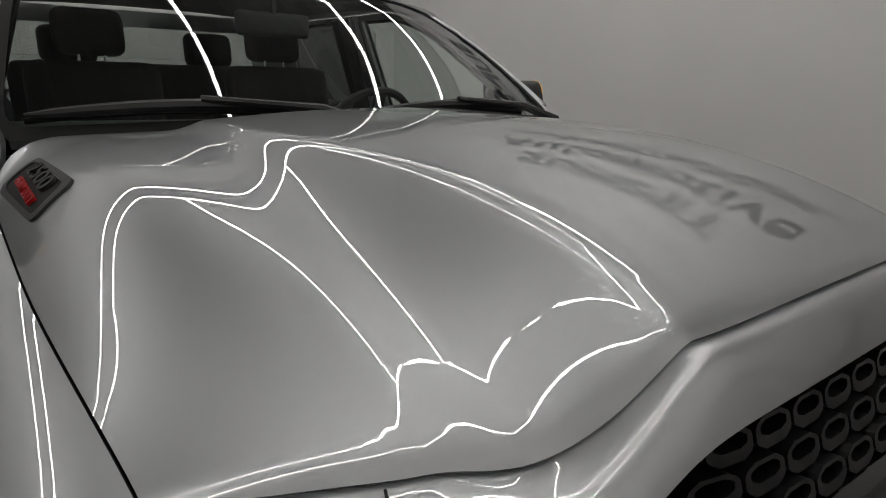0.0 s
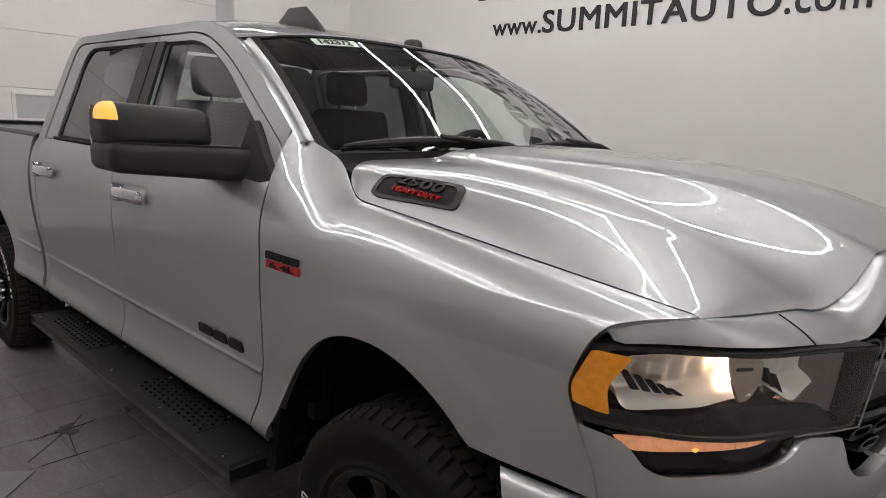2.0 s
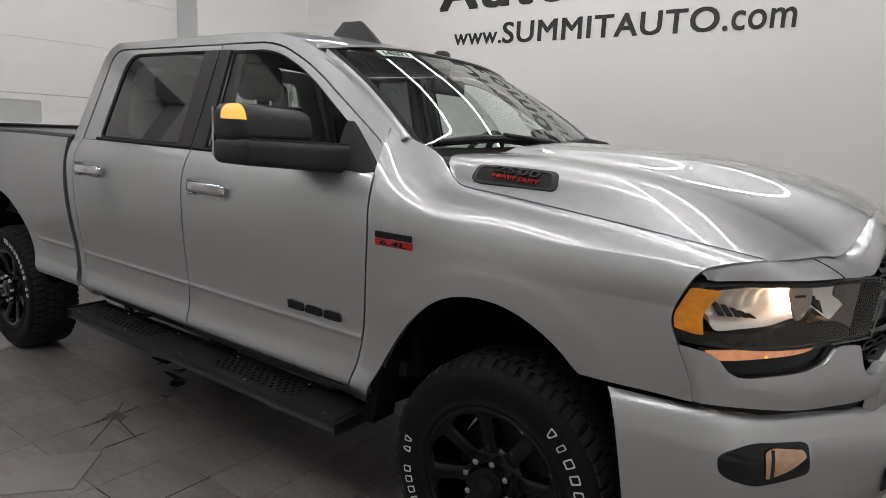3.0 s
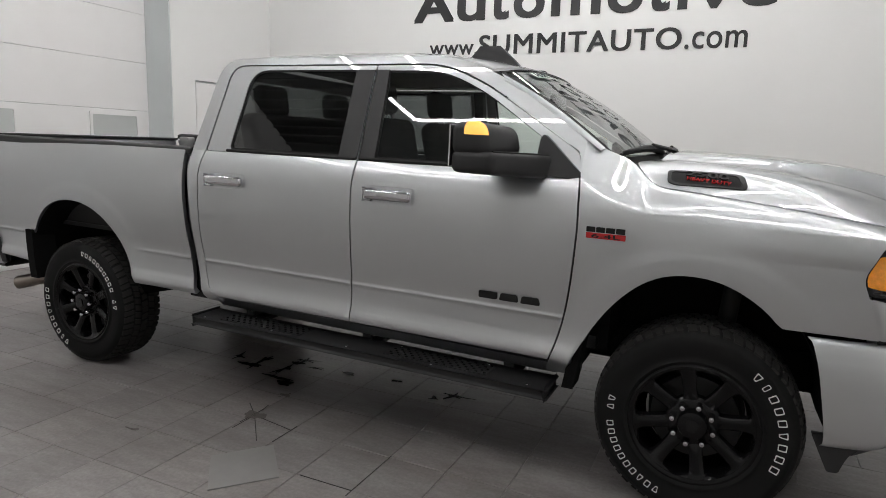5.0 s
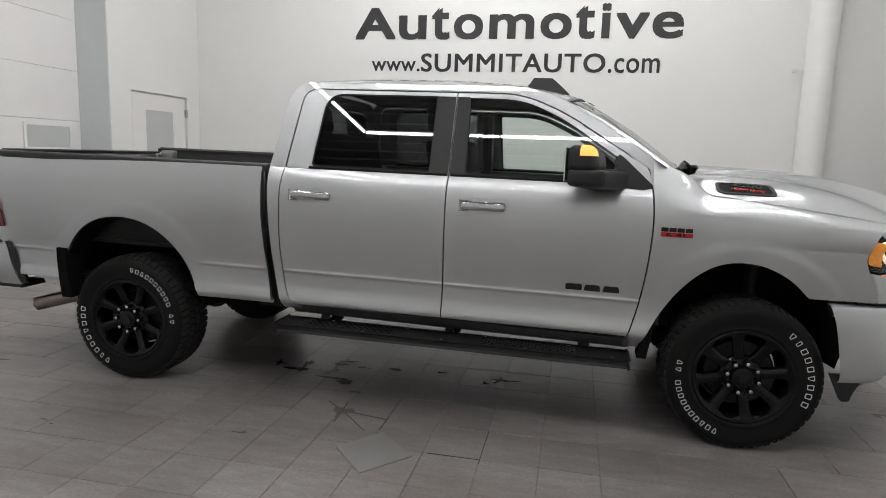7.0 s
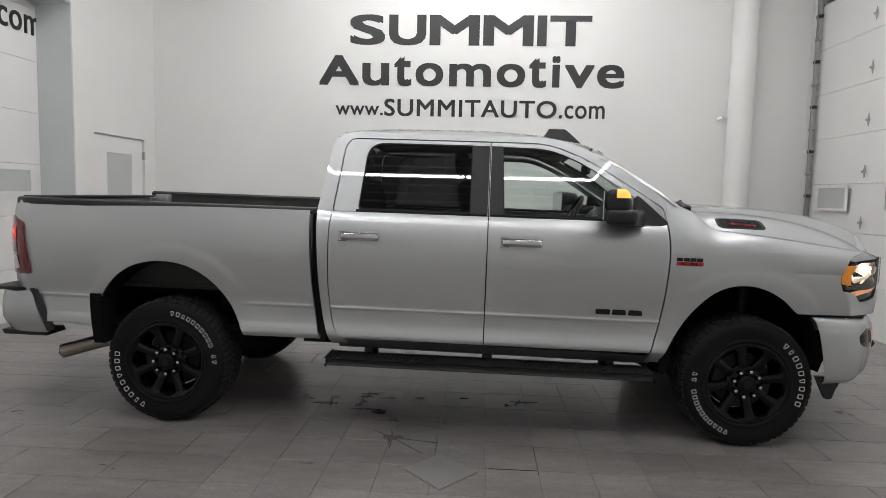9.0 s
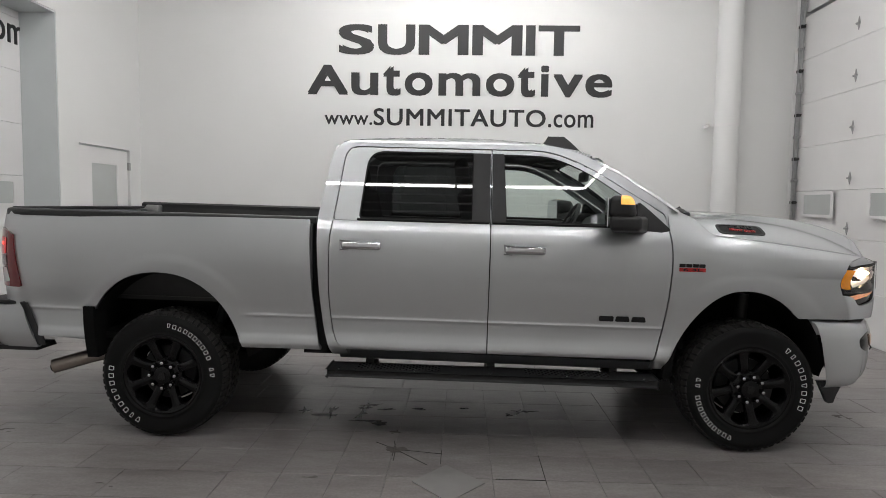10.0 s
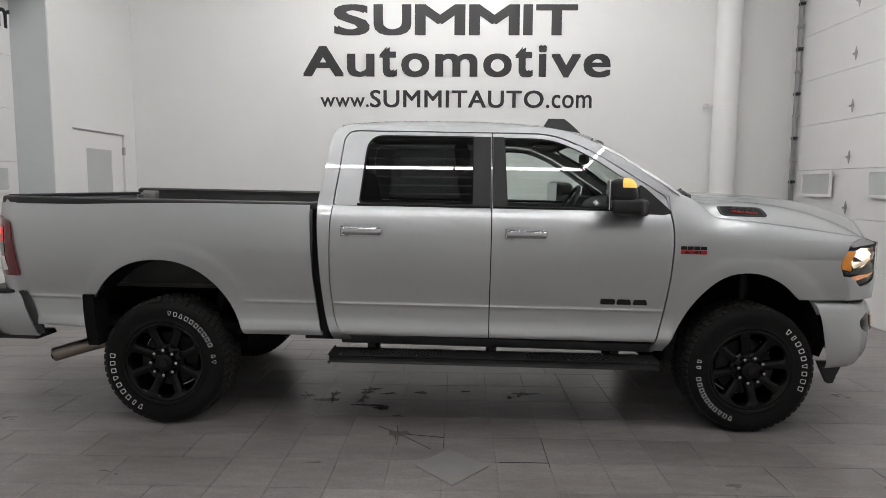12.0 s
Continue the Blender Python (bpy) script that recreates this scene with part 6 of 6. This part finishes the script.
seat(0.42, -0.40, 0.27, "passenger_seat")
seat(0.42, 0.40, 0.27, "driver_seat")
seat(-0.42, 0.0, 0.68, "rear_bench", True)
dash = sheet(lambda y, v: (1.52 - 0.42 * v - 0.10 * (v > 0.75) * 0 - 0.10 * abs(y) ** 2, y, 1.47 + 0.05 * math.sin(math.pi * min(v * 1.4, 1)) - 0.5 * max(0, v - 0.72) ** 1.2 * 2.2), steps(-0.82, 0.82, 24), steps(0, 1, 14))
dash = part("dashboard", dash, DASH, truck, "dark grey dashboard")
part("console", box(0.15, 1.15, -0.13, 0.13, 0.95, 1.25, r=0.05), DASH, truck, "dark centre console")
sw = bmesh.new()
pts = [(0.19 * math.cos(a), 0.19 * math.sin(a), 0) for a in steps(0, 2 * math.pi, 32)]
sweep(pts, 0.016, 8, sw, caps=False)
box(-0.18, 0.18, -0.02, 0.02, -0.02, 0.0, bm=sw)
box(-0.02, 0.02, -0.18, 0.0, -0.02, 0.0, bm=sw)
box(-0.07, 0.07, -0.07, 0.06, -0.03, 0.015, r=0.02, bm=sw)
moved(sw, Matrix.Translation((0.92, 0.40, 1.42)) @ Matrix.Rotation(radians(90), 4, "Z") @ Matrix.Rotation(radians(-62), 4, "X"))
part("steering_wheel", sw, DASH, truck, "black steering wheel")
rm = box(-0.018, 0.018, -0.13, 0.13, -0.04, 0.04, r=0.017, seg=3)
moved(rm, Matrix.Translation((0.965, 0.0, 1.80)))
rm = part("rear_view_mirror", rm, DASH, truck, "black rear view mirror")
part("mirror_stalk", sweep([(0.965, 0, 1.82), (0.985, 0, 1.905)], 0.012, 8), DASH, rm)
part("headliner", sheet(lambda u, w: tuple(Vector(roof(0.03 + 0.94 * u, w * 0.93)) - Vector((0, 0, 0.04))), steps(0, 1, 10), steps(-1, 1, 12)), HEADLINER, truck, "grey fabric headliner")
part("cabin_floor", box(-0.83, 1.45, -0.86, 0.86, 0.66, 0.72), CLOTH, truck, "dark cabin floor", smooth=False)
part("firewall", box(1.46, 1.50, -0.84, 0.84, 0.66, 1.46), LINER, truck, "dark bulkhead", smooth=False)
for sgn in (-1, 1):
    for x0, x1 in ((-0.70, 0.20), (0.23, 1.28)):
        part("door_card", box(x0, x1, sgn * 0.84, sgn * 0.865, 0.72, 1.435, r=0.008), DASH, truck, "dark inner door card")
    part("pillar_trim", sweep([(0.20, sgn * 0.82, 1.42), (0.20, sgn * 0.68, 1.90)], 0.045, 8), DASH, truck, "dark inner pillar trim")
for y in (-0.82, 0.82):
    part("visor", box(0.62, 0.80, y * 0.5 - 0.17, y * 0.5 + 0.17, 1.905, 1.92, r=0.006), HEADLINER, truck, "grey sun visor")

# ---- floor ----
floor = structure("floor", box(XL - 0.7, XR + 0.2, YF - 0.2, YB + 0.2, -0.1, -0.006), GROUT, "dark slate-coloured floor tiles with worn joints", "floor")
TX, TY, GAP = 0.606, 0.345, 0.0026
FIELD_X0, FIELD_X1, FIELD_Y0, FIELD_Y1 = -1.265, 1.159, -3.180, 0.270


def tile_data(name, wide):
    me = bpy.data.meshes.new(name)
    bm = box(-wide / 2 + GAP / 2, wide / 2 - GAP / 2, -TY / 2 + GAP / 2, TY / 2 - GAP / 2, -0.012, 0.0, r=0.0020, seg=1)
    bm.to_mesh(me)
    bm.free()
    me.materials.append(TILE)
    return me


plank, square = tile_data("plank_tile", TX), tile_data("square_tile", TX / 2)
cells = []
for j in range(-25, 13):
    y0 = FIELD_Y1 + j * TY
    shift = TX / 2 if j % 2 else 0.0
    inside = FIELD_Y0 - 0.01 < y0 < FIELD_Y1 - 0.01
    if inside:
        cells += [(FIELD_X0 + TX / 2 * (i + 0.5), y0 + TY / 2, square) for i in range(8)]
        spans = ((FIELD_X0, -1, XL - 0.7), (FIELD_X1, 1, XR + 0.25))
    else:
        spans = ((-1.040 + shift, -1, XL - 0.7), (-1.040 + shift, 1, XR + 0.25))
    for start, way, end in spans:
        x = start
        if inside and shift:
            cells.append((x + way * TX / 4, y0 + TY / 2, square))
            x += way * TX / 2
        while (end - x) * way > 0:
            cells.append((x + way * TX / 2, y0 + TY / 2, plank))
            x += way * TX
near = sorted(cells, key=lambda c: math.hypot((c[0] - 0.2) / 1.6, c[1] + 1.3))
rnd = random.Random(3)
for cx, cy, data in near[:290]:
    ob = new("tile", data)
    ob.parent = floor
    ob.location = (cx, cy, rnd.uniform(-0.0006, 0.0004))
verts, faces = [], []
for cx, cy, data in near[290:]:
    k = len(verts)
    hx, hy = (TX if data is plank else TX / 2) / 2 - GAP / 2, TY / 2 - GAP / 2
    for zz, e in ((-0.012, 0), (-0.002, 0), (0.0, 0.002)):
        verts += [(cx - hx + e, cy - hy + e, zz), (cx + hx - e, cy - hy + e, zz), (cx + hx - e, cy + hy - e, zz), (cx - hx + e, cy + hy - e, zz)]
    for r in (0, 4):
        for i in range(4):
            faces.append((k + r + i, k + r + (i + 1) % 4, k + r + 4 + (i + 1) % 4, k + r + 4 + i))
    faces.append((k + 8, k + 9, k + 10, k + 11))
me = bpy.data.meshes.new("far_tiles")
me.from_pydata(verts, [], faces)
me.materials.append(TILE)
ft = new("far_tiles", me)
ft.parent = floor
tagged(ft, "dark slate-coloured tiles", kind="stuff")

# ---- things on the floor ----
def blot(name, cx, cy, rx, ry, seed, z, mat, label, spikes=0, category="stain"):
    r = random.Random(seed)
    pts = []
    n = 40
    ph = [r.uniform(0, 6.28) for _ in range(4)]
    for i in range(n):
        a = 2 * math.pi * i / n
        k = 1 + 0.22 * math.sin(2 * a + ph[0]) + 0.18 * math.sin(3 * a + ph[1]) + 0.12 * math.sin(7 * a + ph[2])
        if spikes:
            k *= 0.45 + 1.1 * max(0, math.cos(spikes * a / 2 + ph[3])) ** 6
        pts.append((cx + rx * k * math.cos(a), cy + ry * k * math.sin(a)))
    bm = plate(pts, lambda a, b: (a, b, z), 2)
    lip(bm, (0, 0, -0.0015))
    ob = mesh_object(name, bm, mat, smooth=False)
    return tagged(ob, label, category, kind="structure")


blot("floor_stain", -0.345, -1.06, 0.055, 0.05, 4, 0.0022, STAIN, "dark stain in the middle of a star-shaped crack")
# wet marks; the truck's dark reflection is painted, not mirrored
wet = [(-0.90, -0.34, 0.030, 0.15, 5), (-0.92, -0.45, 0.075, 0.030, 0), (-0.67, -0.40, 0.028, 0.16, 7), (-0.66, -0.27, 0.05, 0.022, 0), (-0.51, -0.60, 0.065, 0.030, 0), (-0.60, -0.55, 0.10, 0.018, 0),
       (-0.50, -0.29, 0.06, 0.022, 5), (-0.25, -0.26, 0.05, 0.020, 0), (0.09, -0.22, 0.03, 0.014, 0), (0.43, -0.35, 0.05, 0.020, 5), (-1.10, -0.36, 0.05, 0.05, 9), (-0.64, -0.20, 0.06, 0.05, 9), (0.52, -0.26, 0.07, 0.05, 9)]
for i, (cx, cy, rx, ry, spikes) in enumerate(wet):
    blot("wet_reflection", cx, cy, rx, ry, 20 + i, 0.0020, WET_REFLECT, "wet patch on the tiles under the truck, the underside's dark reflection painted into its colour", spikes)
dia = plate([(-0.205, -1.525), (-0.02, -1.29), (0.205, -1.52), (0.005, -1.755)], lambda a, b: (a, b, 0.0070), 2)
lip(dia, (0, 0, -0.0065))
tagged(mesh_object("diamond_tile", dia, PALE_TILE, smooth=False), "paler diamond-shaped tile set in the floor", "tile", kind="structure")
for pts in (((0.553, -1.10), (0.553, -1.50)), ((-0.356, -0.97), (-0.356, -1.16)), ((-0.053, -1.06), (-0.053, -1.26)), ((0.27, -1.455), (0.55, -1.455)), ((-0.345, -1.06), (-0.13, -1.29)),
            ((-0.483, -0.945), (-0.345, -1.06)), ((-0.368, -0.919), (-0.345, -1.06)), ((-0.345, -1.06), (-0.341, -1.235)), ((-0.345, -1.06), (-0.05, -1.112))):
    bm = bmesh.new()
    for p, q in zip(pts, pts[1:]):
        sweep([(p[0], p[1], 0.0), (q[0], q[1], 0.0)], 0.0026, 5, bm)
    tagged(mesh_object("tile_crack", bm, CRACK, smooth=False), "thin dark crack across the floor tiles", "crack", kind="structure")
